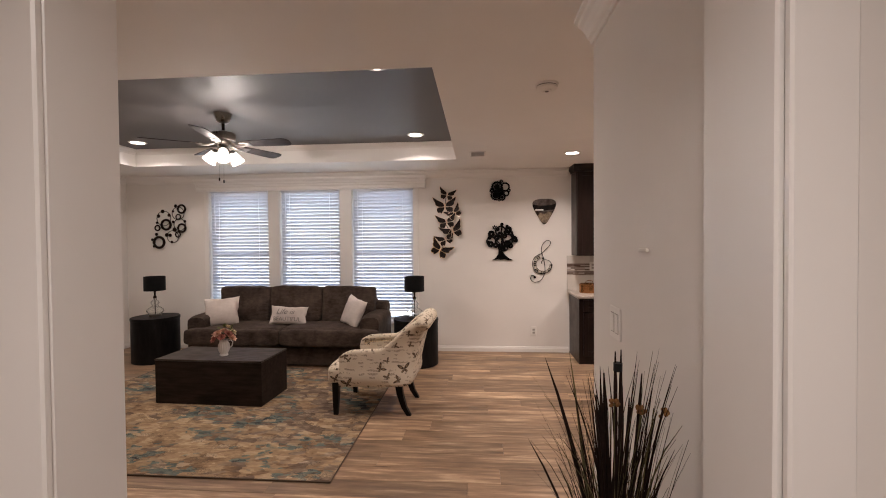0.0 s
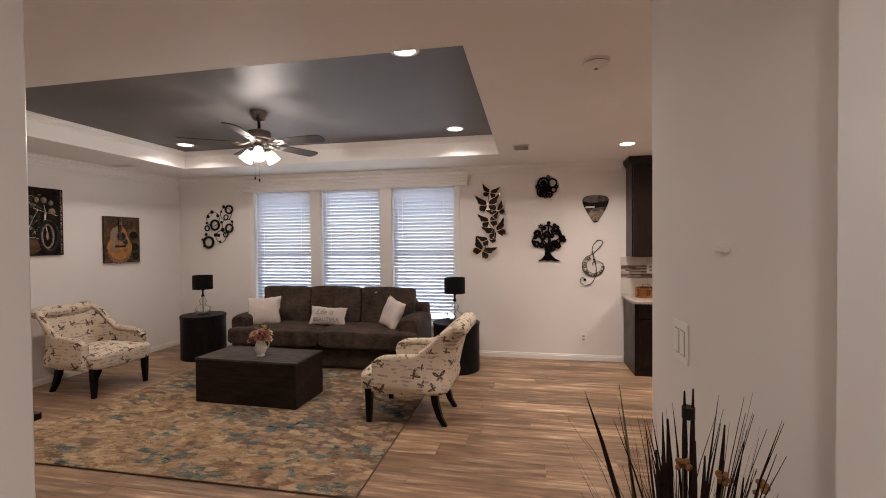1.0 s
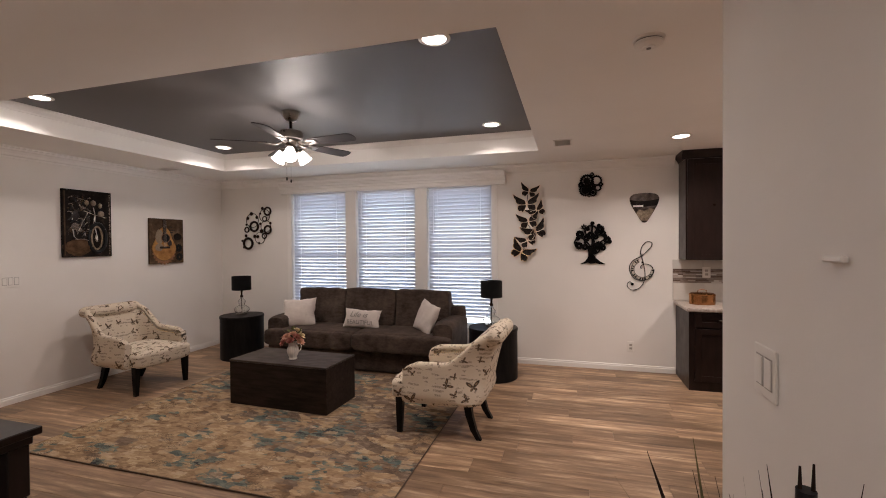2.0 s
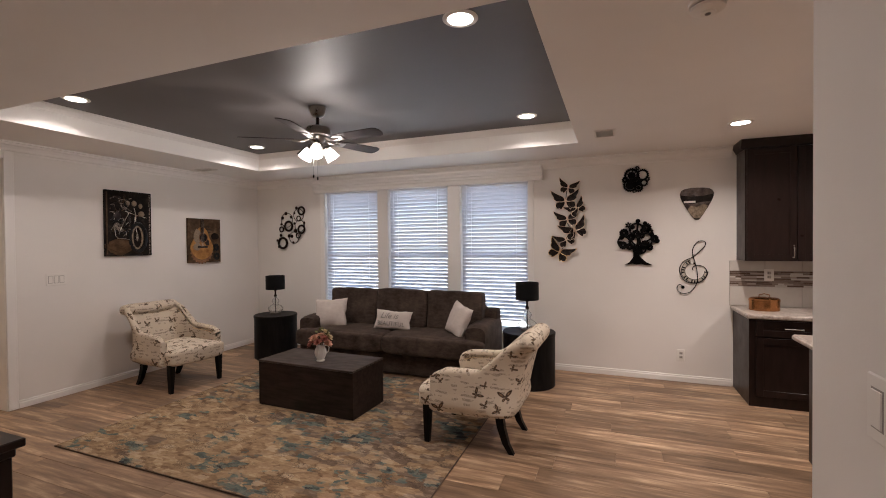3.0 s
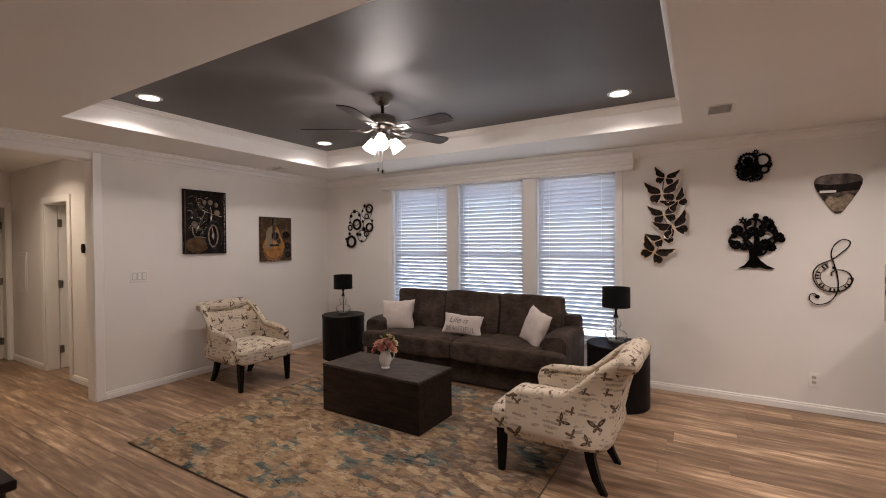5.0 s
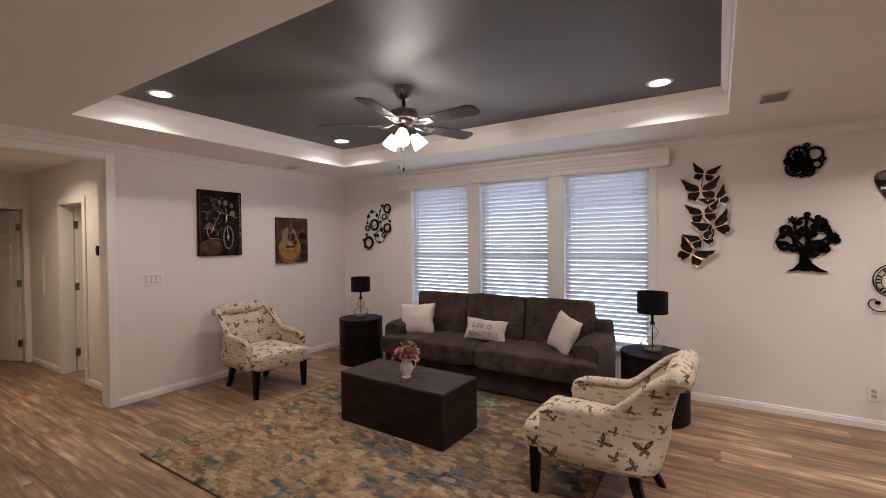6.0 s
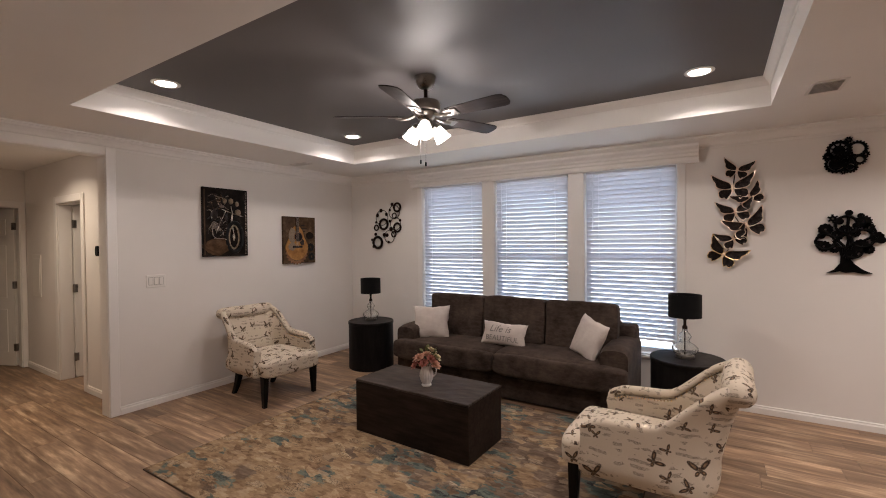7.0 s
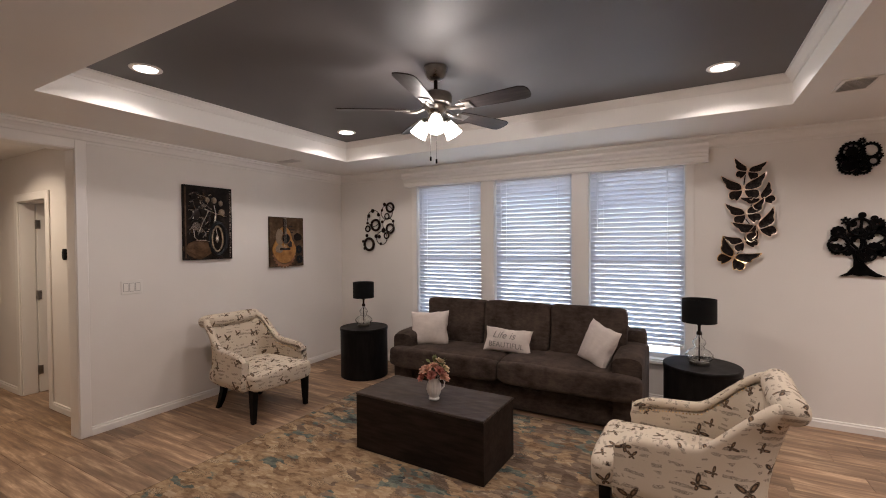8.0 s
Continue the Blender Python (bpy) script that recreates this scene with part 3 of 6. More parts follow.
x0, x1, y0, y1, zt = TRAY
setting("ceiling", boxes((WEST - 0.14, x0 - 0.03, 0.50, NORTH, H, H + 0.05), (x1 + 0.03, EAST + 0.14, 0.50, NORTH, H, H + 0.05), (x0 - 0.03, x1 + 0.03, 0.50, y0 - 0.03, H, H + 0.05), (x0 - 0.03, x1 + 0.03, y1 + 0.03, NORTH, H, H + 0.05)), M["ceiling"], "flat white painted ceiling round a recessed tray", "ceiling")
for dims in ((x0 - 0.03, x0, y0 - 0.03, y1 + 0.03, H, zt + 0.02), (x1, x1 + 0.03, y0 - 0.03, y1 + 0.03, H, zt + 0.02), (x0, x1, y0 - 0.03, y0, H, zt + 0.02), (x0, x1, y1, y1 + 0.03, H, zt + 0.02)):
    setting("tray_side", boxes(dims), M["ceiling"], "white upright side of the ceiling tray", "ceiling")
setting("tray_ceiling", boxes((x0 - 0.2, x1 + 0.2, y0 - 0.2, y1 + 0.2, zt + 0.02, zt + 0.06), (x0, x1, y0, y1, zt, zt + 0.0195)), M["taupe"], "dark taupe satin painted tray ceiling", "ceiling")
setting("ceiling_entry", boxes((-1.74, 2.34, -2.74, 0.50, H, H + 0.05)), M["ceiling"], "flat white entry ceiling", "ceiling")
setting("ceiling_hall", boxes((-10.0, WEST - 0.14, 0.28, 5.30, H, H + 0.05)), M["ceiling"], "flat white hall ceiling", "ceiling")
SMALL_CROWN = [(0, 0), (0, -0.062), (0.008, -0.062), (0.012, -0.048), (0.030, -0.030), (0.040, -0.012), (0.048, -0.008), (0.048, 0)]
for a, b, o in (((x0, y0, zt), (x0, y1, zt), (1, 0, 0)), ((x1, y0, zt), (x1, y1, zt), (-1, 0, 0)), ((x0, y0, zt), (x1, y0, zt), (0, 1, 0)), ((x0, y1, zt), (x1, y1, zt), (0, -1, 0))):
    tagged(run("trim_tray", SMALL_CROWN, a, b, o, M["trim"]), "white crown moulding inside the ceiling tray", "moulding")
for a, b, o in (((WEST, NORTH, H), (1.52, NORTH, H), (0, -1, 0)), ((WEST, SOUTH, H), (WEST, NORTH, H), (1, 0, 0)), ((WEST, 0.64, H), (0.77, 0.64, H), (0, 1, 0)), ((0.835, SOUTH, H), (0.835, 1.783, H), (-1, 0, 0))):
    tagged(run("trim_crown", CROWN, a, b, o, M["trim"]), "white crown moulding under the ceiling", "moulding")
for a, b, o in (((WEST, NORTH, 0), (1.52, NORTH, 0), (0, -1, 0)), ((WEST, 2.782, 0), (WEST, NORTH, 0), (1, 0, 0)), ((WEST, 0.64, 0), (-0.38, 0.64, 0), (0, 1, 0)), ((0.835, SOUTH, 0), (0.835, 1.783, 0), (-1, 0, 0)),
                ((D1[1] + 0.07, 2.88, 0), (WEST - 0.14, 2.88, 0), (0, -1, 0)), ((-7.50, 2.88, 0), (D1[0] - 0.07, 2.88, 0), (0, -1, 0))):
    tagged(run("baseboard", BASE, a, b, o, M["trim"]), "white painted baseboard along the wall", "baseboard")

# casings: doorway jambs, hall opening, hall doors
def casing(name, pieces, label):
    return setting(name, boxes(*pieces, bevel=0.004), M["trim"], label, "door trim")


casing("trim_doorway", ((-0.375, -0.362, 0.4985, 0.648, 0, 2.08), (0.755, 0.77, 0.505, 0.706, 0, 2.08), (-0.375, 0.77, 0.4985, 0.648, 2.08, 2.095),
                        (-0.445, -0.3605, 0.482, 0.499, 0, 2.16), (0.76, 0.850, 0.482, 0.499, 0, 2.16), (-0.3605, 0.76, 0.482, 0.499, 2.079, 2.16)), "white painted casing of the wide doorway")
casing("trim_hall_opening", ((WEST - 0.145, WEST + 0.004, 2.70, 2.715, 0, 2.295), (WEST - 0.145, WEST + 0.004, 1.20, 1.215, 0, 2.295), (WEST - 0.145, WEST + 0.004, 1.215, 2.70, 2.28, 2.295),
                             (WEST + 0.0, WEST + 0.016, 2.705, 2.78, 0, 2.36), (WEST + 0.0, WEST + 0.016, 1.135, 1.21, 0, 2.36), (WEST + 0.0, WEST + 0.016, 1.21, 2.705, 2.286, 2.36)), "white painted casing of the hall opening")
casing("trim_hall_side_door", ((D1[0] - 0.07, D1[0] + 0.005, 2.864, 2.88, 0, 2.045), (D1[1] - 0.005, D1[1] + 0.07, 2.864, 2.88, 0, 2.045), (D1[0] + 0.005, D1[1] - 0.005, 2.864, 2.88, 1.97, 2.045),
                               (D1[0], D1[0] + 0.014, 2.88, 3.0, 0, 1.96), (D1[1] - 0.014, D1[1], 2.88, 3.0, 0, 1.96), (D1[0], D1[1], 2.88, 3.0, 1.961, 1.975)), "white painted casing of a hall door")
casing("trim_hall_end_door", ((-7.50, -7.484, D2[1] - 0.005, D2[1] + 0.045, 0, 2.05), (-7.50, -7.484, D2[0] - 0.07, D2[0] + 0.005, 0, 2.05), (-7.50, -7.484, D2[0] + 0.005, D2[1] - 0.005, 1.98, 2.05),
                              (-7.62, -7.50, D2[1] - 0.014, D2[1], 0, 1.97), (-7.62, -7.50, D2[0], D2[0] + 0.014, 0, 1.97), (-7.62, -7.50, D2[0], D2[1], 1.971, 1.985)), "white painted casing of the end door")


def door(name, m, width, height, label, knob_side):
    """A six-panel door leaf, hinged on its local z axis and reaching along +x."""
    d = thing(name, label, "door", m, kind="structure")
    part("leaf", boxes((0.003, width, -0.017, 0.017, 0.01, height), bevel=0.002), M["door"], d)
    w = (width - 0.33) / 2
    for z0, z1 in ((0.18, 0.72), (0.86, 1.52), (1.64, height - 0.12)):
        for x0 in (0.11, 0.22 + w):
            for s in (-1, 1):
                bm = bmesh.new()
                box(bm, x0, x0 + w, min(s * 0.0165, s * 0.024), max(s * 0.0165, s * 0.024), z0, z1, 0.006, 1)
                part("panel", bm, M["door"], d)
    for z in (0.24, 1.02, 1.75):
        bm = boxes((-0.006, 0.03, -0.022, 0.022, z - 0.045, z + 0.045), bevel=0.001)
        tube([(-0.004, knob_side * 0.022, z - 0.047), (-0.004, knob_side * 0.022, z + 0.047)], 0.007, 10, bm)
        part("hinge", bm, M["nickel"], d, "brushed nickel hinge")
    for s in (-1, 1):
        k = part("knob", lathe([(0.0, 0.0), (0.028, 0.001), (0.028, 0.008), (0.012, 0.014), (0.012, 0.036), (0.026, 0.045), (0.029, 0.058), (0.018, 0.068), (0.0, 0.070)], 20), M["nickel"], d, "brushed nickel knob", pose(width - 0.06, 0, 0.95, -90 * s), True)
    return d


door("door_1", pose(D1[0] + 0.02, 3.005, 0, 0, 0, 88), 0.64, 1.95, "white panelled door standing open off the hall", -1)
door("door_2", pose(-7.625, D2[1] - 0.02, 0, 0, 0, 270 - 66), 0.71, 1.965, "white panelled door standing ajar at the hall end", 1)

# ---- windows: casing, sash, glass, blind ----
setting("trim_window", boxes(*[(a, b, NORTH - 0.012, NORTH, SILL - 0.03, 2.25) for a, b in ((WINDOWS[0][0] - 0.07, WINDOWS[0][0] - 0.004), (WINDOWS[0][1] + 0.004, WINDOWS[1][0] - 0.004), (WINDOWS[1][1] + 0.004, WINDOWS[2][0] - 0.004), (WINDOWS[2][1] + 0.004, WINDOWS[2][1] + 0.07))],
        (WINDOWS[0][0] - 0.09, WINDOWS[2][1] + 0.09, NORTH - 0.035, NORTH - 0.0005, SILL - 0.032, SILL - 0.004), bevel=0.003), M["trim"], "white flat window casing and sill", "window trim")
for i, (x0, x1) in enumerate(WINDOWS):
    w = thing("window_%d" % (i + 1), "white vinyl single-hung window behind a blind", "window", kind="structure")
    yy = NORTH + 0.085
    part("window_frame", boxes((x0, x0 + 0.045, yy, yy + 0.05, SILL, HEAD), (x1 - 0.045, x1, yy, yy + 0.05, SILL, HEAD), (x0 + 0.045, x1 - 0.045, yy, yy + 0.05, SILL, SILL + 0.05), (x0 + 0.045, x1 - 0.045, yy, yy + 0.05, HEAD - 0.05, HEAD), (x0 + 0.045, x1 - 0.045, yy + 0.005, yy + 0.045, 1.322, 1.348)), M["vinyl"], w)
    part("window_sill", boxes((x0, x1, NORTH, yy, SILL - 0.0035, SILL + 0.006)), M["trim"], w)
    for z0, z1 in ((SILL + 0.05, 1.322), (1.348, HEAD - 0.05)):
        p = part("pane", boxes((x0 + 0.045, x1 - 0.045, yy + 0.022, yy + 0.026, z0, z1)), M["glass"], w)
        p.visible_shadow = False


def blind(x0, x1, bottom, tilt, label):
    b = thing("window_blind", label, "window blind", pose((x0 + x1) / 2, NORTH + 0.035, 0), "blinds in the window")
    w = x1 - x0 - 0.026
    part("headrail", boxes((-w / 2, w / 2, -0.028, 0.028, HEAD - 0.05, HEAD - 0.002), bevel=0.003), M["slat"], b)
    part("bottom_rail", boxes((-w / 2, w / 2, -0.026, 0.026, bottom, bottom + 0.018), bevel=0.004), M["slat"], b)
    pitch, z = 0.0460, bottom + 0.045
    bm = bmesh.new()
    vs = []
    for s in range(5):
        u = -0.025 + 0.0125 * s
        vs.append([bm.verts.new((x, u, 0.003 * (1 - (u / 0.025) ** 2) + dz)) for x in (-w / 2, w / 2) for dz in (-0.0013, 0.0013)])
    for a, c in zip(vs, vs[1:]):
        bm.faces.new((a[1], a[3], c[3], c[1]))
        bm.faces.new((a[0], c[0], c[2], a[2]))
        bm.faces.new((a[0], a[1], c[1], c[0]))
        bm.faces.new((a[2], c[2], c[3], a[3]))
    bm.faces.new((vs[0][0], vs[0][2], vs[0][3], vs[0][1]))
    bm.faces.new((vs[-1][0], vs[-1][1], vs[-1][3], vs[-1][2]))
    first, k = None, 0
    while z < HEAD - 0.036:
        m = pose(0, 0, z, tilt + 0.9 * math.sin(k * 1.7), 0, 0)
        if first is None:
            first = part("slat", bm, M["slat"], b, m=m)
        else:
            share(first, m)
        z += pitch
        k += 1
    for x in (-w / 2 + 0.13, w / 2 - 0.13):
        bm = bmesh.new()
        for y in (-0.027, 0.027):
            tube([(x, y, bottom + 0.01), (x, y, HEAD - 0.05)], 0.0022, 5, bm)
        part("ladder_cord", bm, M["slat"], b)
    part("tilt_wand", tube([(-w / 2 + 0.07, -0.034, HEAD - 0.05), (-w / 2 + 0.07, -0.034, HEAD - 0.62)], 0.004, 6), M["slat"], b)
    return b


blind(*WINDOWS[0], 0.53, -57.0, "white two-inch slat blind, closed, behind the sofa")
blind(*WINDOWS[1], 0.53, -55.5, "white two-inch slat blind, closed, in the middle window")
blind(*WINDOWS[2], 0.535, -58.0, "white two-inch slat blind, lowered short of the sill")

VAL = [(o, u * 0.93) for o, u in ((0, 0), (0.055, 0), (0.060, 0.020), (0.060, 0.050), (0.070, 0.062), (0.072, 0.085), (0.086, 0.098), (0.090, 0.120), (0.110, 0.135), (0.118, 0.150), (0.118, 0.172), (0, 0.172))]
v = thing("window_valance", "white moulded wooden valance over three windows", "valance")
for x_end in (-3.6035, -0.3695):
    run("end_cap", [(o * 1.03, u) for o, u in VAL], (x_end, NORTH - 0.002, 2.2155), (x_end + 0.003, NORTH - 0.002, 2.2155), (0, -1, 0), M["trim"], v)
run("board", VAL, (-3.60, NORTH - 0.002, 2.216), (-0.37, NORTH - 0.002, 2.216), (0, -1, 0), M["trim"], v)

# ---- ground outside ----
# invented ground surface, kept pale so the gaps between slats look bright
setting("ground", boxes((-60, 60, NORTH + 0.2, 140, -0.6, -0.5)), M["grass"], "pale gravel yard outside the windows", "yard")


# ---- ceiling lights, fan and fittings ----
def downlight():
    d = thing("recessed_light", "lit round recessed downlight with white trim ring", "ceiling light", group="recessed ceiling lights")
    part("trim_ring", lathe([(0.066, -0.001), (0.066, -0.006), (0.086, -0.006), (0.092, -0.003), (0.092, 0.0)], 32), M["plastic"], d, smooth=True)
    part("lens", lathe([(0.0, -0.0045), (0.050, -0.005), (0.066, -0.003)], 32), M["lens"], d, "warm lit diffuser")
    lamp_data = bpy.data.lights.new("downlight", "AREA")
    lamp_data.energy, lamp_data.color = CAN_WATTS, LAMP_TINT
    lamp_data.shape, lamp_data.size, lamp_data.spread = "DISK", 0.125, radians(142)
    beam = new("beam", lamp_data)
    beam.parent, beam.matrix_basis = d, pose(0, 0, -0.012)
    return d


first = downlight()
first.matrix_basis = pose(-3.52, 2.65, TRAY[4])
# the last one is unseen, added to light the room behind door_1
for x, y, z in ((-3.52, 4.506, TRAY[4]), (-0.33, 4.506, TRAY[4]), (-0.33, 2.65, TRAY[4]), (-6.1, 4.2, H)):
    copy_thing(first, pose(x, y, z))
# only the first kitchen light is known; three unseen ones are added for brightness
for x, y in ((1.361, 4.665), (1.361, 2.85), (2.75, 4.665), (2.75, 2.85)):
    kitchen = copy_thing(first, pose(x, y, H))
    for o in kitchen.children:
        if o.type == "LIGHT":
            o.data = o.data.copy()
            o.data.energy = CAN_WATTS * 1.7
# two unseen lamps added to brighten the entry and the doorway casing
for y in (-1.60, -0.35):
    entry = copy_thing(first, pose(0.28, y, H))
    tagged(entry, "added unseen downlight that brightens the entry")
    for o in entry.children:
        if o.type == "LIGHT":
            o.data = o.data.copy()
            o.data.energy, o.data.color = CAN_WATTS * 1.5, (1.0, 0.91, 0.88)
hall = copy_thing(first, pose(-5.75, 2.22, H))
tagged(hall, "lit warm recessed downlight in the hall")
for o in hall.children:
    if o.type == "LIGHT":
        o.data = o.data.copy()
        o.data.color = (1.0, 0.80, 0.60)
        o.data.energy = CAN_WATTS * 1.5


def ceiling_fan(m):
    f = thing("ceiling_fan", "five-blade brushed nickel ceiling fan with three lit shades", "ceiling fan", m)
    part("canopy", lathe([(0.0, -0.085), (0.030, -0.085), (0.052, -0.070), (0.064, -0.040), (0.072, -0.004), (0.072, 0.0)], 32), M["nickel"], f, smooth=True)
    part("downrod", lathe([(0.013, -0.14), (0.013, -0.05)], 16), M["bronze"], f, "dark bronze rod", smooth=True)
    part("motor_housing", lathe([(0.0, -0.225), (0.070, -0.225), (0.098, -0.212), (0.104, -0.195), (0.104, -0.165), (0.096, -0.148), (0.060, -0.135), (0.020, -0.130), (0.0, -0.130)], 40), M["nickel"], f, smooth=True)
    part("collar", lathe([(0.0, -0.27), (0.050, -0.27), (0.060, -0.255), (0.080, -0.232), (0.082, -0.2255), (0.0, -0.2255)], 32), M["nickel"], f, smooth=True)
    part("switch_cup", lathe([(0.0, -0.335), (0.026, -0.333), (0.042, -0.320), (0.046, -0.295), (0.040, -0.272), (0.0, -0.2705)], 28), M["nickel"], f, smooth=True)
    for k in range(5):
        a = -3.5 + 72 * k
        bm = bmesh.new()
        outline = [(0.19, -0.048), (0.30, -0.058), (0.45, -0.066), (0.585, -0.070), (0.618, -0.058), (0.632, -0.030), (0.634, 0.0), (0.630, 0.034), (0.614, 0.060), (0.58, 0.068), (0.45, 0.064), (0.30, 0.056), (0.19, 0.046)]
        lo = [bm.verts.new((x, y, -0.003)) for x, y in outline]
        hi = [bm.verts.new((x, y, 0.003)) for x, y in outline]
        bm.faces.new(list(reversed(lo)))
        bm.faces.new(hi)
        for i in range(len(outline)):
            j = (i + 1) % len(outline)
            bm.faces.new((lo[i], lo[j], hi[j], hi[i]))
        blade = part("blade", bm, M["blade"], f, "dark walnut fan blade", pose(0, 0, -0.248, 0, 0, a) @ pose(0, 0, 0, -12, 0, 0))
        bm = bmesh.new()
        tube([(0.075, 0, 0.006), (0.12, 0, -0.010), (0.17, 0, -0.012), (0.21, 0, -0.008)], [0.012, 0.010, 0.012, 0.010], 8, bm)
        box(bm, 0.165, 0.262, -0.036, 0.036, -0.0095, -0.0035, 0.002)
        part("blade_arm", bm, M["nickel"], blade, "brushed nickel blade arm", smooth=True)
    for k in range(3):
        a = 300 + 120 * k
        arm = part("lamp_arm", tube([(0.03, 0, -0.300), (0.055, 0, -0.297), (0.072, 0, -0.310)], 0.010, 10), M["nickel"], f, m=pose(0, 0, 0, 0, 0, a), smooth=True)
        bm = lathe([(0.020, 0.0), (0.024, -0.012), (0.032, -0.020), (0.044, -0.055), (0.050, -0.090), (0.058, -0.112), (0.055, -0.112), (0.046, -0.090), (0.040, -0.055), (0.0, -0.030)], 28)
        shade = part("glass_shade", bm, M["bulb"], arm, "lit frosted bell glass shade", pose(0.070, 0, -0.305, 0, -38, 0), True)
        shade.visible_shadow = False
        bulb_data = bpy.data.lights.new("bulb", "POINT")
        bulb_data.energy, bulb_data.color, bulb_data.shadow_soft_size = BULB_WATTS, LAMP_TINT, 0.018
        bulb = new("bulb", bulb_data)
        bulb.parent, bulb.matrix_basis = arm, pose(0.070, 0, -0.305, 0, -38, 0) @ pose(0, 0, -0.062)
        part("socket", lathe([(0.0, 0.014), (0.020, 0.012), (0.034, 0.0), (0.036, -0.016), (0.0, -0.018)], 20), M["nickel"], arm, m=pose(0.070, 0, -0.305, 0, -38, 0), smooth=True)
    for dx, dz in ((-0.02, -0.545), (0.022, -0.565)):
        bm = tube([(dx, -0.035, -0.33), (dx, -0.036, dz)], 0.0016, 5)
        ch = part("pull_chain", bm, M["chrome"], f, "thin metal pull chain")
        part("pull_fob", lathe([(0.0, dz - 0.032), (0.006, dz - 0.028), (0.006, dz - 0.004), (0.0, dz)], 10, centre=(dx, -0.036)), M["iron"], ch, "dark pull fob", smooth=True)
    for ob in f.children:
        if ob.name.split(".")[0] != "canopy":
            ob.matrix_basis = pose(0, 0, -0.024) @ ob.matrix_basis
    return f


M["blade"] = dark_wood("dark_walnut_blade", (0.020, 0.015, 0.014), (0.045, 0.035, 0.032), 0.40, (1, 8, 8))
ceiling_fan(pose(-1.93, 3.57, TRAY[4]))

s = thing("smoke_detector", "round white smoke detector on the ceiling", "smoke detector", pose(0.755, 2.535, H))
part("base", lathe([(0.0, -0.012), (0.068, -0.012), (0.070, 0.0)], 32), M["plastic"], s, smooth=True)
# grey band that paints the shadow line between base and cover
part("vent_gap", lathe([(0.0, -0.0175), (0.060, -0.0175), (0.060, -0.0122), (0.0, -0.0122)], 32), M["print"], s, "grey ring painted as the shadow round the detector")
part("cover", lathe([(0.0, -0.044), (0.026, -0.044), (0.028, -0.038), (0.046, -0.036), (0.062, -0.028), (0.064, -0.0178), (0.0, -0.0178)], 32), M["plastic"], s, smooth=True)
part("test_button", lathe([(0.0, -0.047), (0.010, -0.047), (0.011, -0.0442), (0.0, -0.0442)], 16), M["print"], s, "small grey test button")


def ceiling_vent(x, y, sx, sy, label):
    v = thing("ceiling_vent", label, "air vent", pose(x, y, H), "ceiling vents")
    part("frame", boxes((-sx / 2, sx / 2, -sy / 2, -sy / 2 + 0.018, -0.008, 0), (-sx / 2, sx / 2, sy / 2 - 0.018, sy / 2, -0.008, 0), (-sx / 2, -sx / 2 + 0.018, -sy / 2 + 0.018, sy / 2 - 0.018, -0.008, 0), (sx / 2 - 0.018, sx / 2, -sy / 2 + 0.018, sy / 2 - 0.018, -0.008, 0)), M["plastic"], v)
    # flat grey sheet stands in for the shade inside the duct
    part("backing", boxes((-sx / 2 + 0.018, sx / 2 - 0.018, -sy / 2 + 0.018, sy / 2 - 0.018, -0.0015, -0.0003)), M["print"], v, "grey sheet painted as the shade behind the louvres")
    n = 4 if sy < 0.2 else 8
    for k in range(n):
        yy = -sy / 2 + 0.026 + (sy - 0.052) * k / (n - 1)
        part("slat", boxes((-sx / 2 + 0.018, sx / 2 - 0.018, -0.009, 0.009, -0.0009, 0.0009)), M["plastic"], v, m=pose(0, yy, -0.006, 35))


ceiling_vent(0.335, 4.59, 0.175, 0.25, "white louvred metal ceiling vent")
ceiling_vent(-4.36, 4.52, 0.26, 0.12, "white louvred vent near the corner")


# ---- switches, outlets, small wall fittings ----
def wall_plate(name, label, category, m, w, h, gangs, rocker=True):
    """A cover plate facing local -y, centred on its origin."""
    p = thing(name, label, category, m)
    part("cover_plate", boxes((-w / 2, w / 2, -0.006, 0, -h / 2, h / 2), bevel=0.0025), M["plastic"], p)
    for k in range(gangs):
        x = (k - (gangs - 1) / 2) * 0.046
        if rocker:
            # the grey surround paints shade round the paddle to outline it
            part("bezel", boxes((x - 0.0195, x + 0.0195, -0.0066, -0.0059, -0.0365, 0.0365)), M["bezel"], p, "grey surround painted as shade round the paddle")
            part("switch_paddle", boxes((x - 0.016, x + 0.016, -0.009, -0.006, -0.033, 0.033), bevel=0.001), M["plastic"], p)
        else:
            for z in (-0.02, 0.02):
                part("socket", boxes((x - 0.016, x + 0.016, -0.0085, -0.006, z - 0.014, z + 0.014), bevel=0.003), M["grout"], p)
                part("socket_slot", boxes((x - 0.008, x - 0.005, -0.0089, -0.0084, z - 0.006, z + 0.006), (x + 0.005, x + 0.008, -0.0089, -0.0084, z - 0.006, z + 0.006)), M["black"], p, "dark plug slots")
    return p


wall_plate("light_switch", "white triple switch plate by the hall opening", "light switch", pose(WEST, 3.09, 1.165, 0, 0, 90), 0.165, 0.118, 3)
wall_plate("light_switch", "white double switch plate above the dried grass", "light switch", pose(0.835, 1.478, 1.190, 0, 0, -90), 0.116, 0.118, 2)
wall_plate("wall_outlet", "white double outlet low on the wall", "outlet", pose(1.065, NORTH, 0.28), 0.072, 0.118, 1, False)
t = thing("door_chime", "tiny white plastic strip on the wall", "sensor", pose(0.835, 1.20, 1.462, 0, 0, -90))
part("body", boxes((-0.03, 0.03, -0.012, 0, -0.006, 0.006), bevel=0.003), M["plastic"], t)
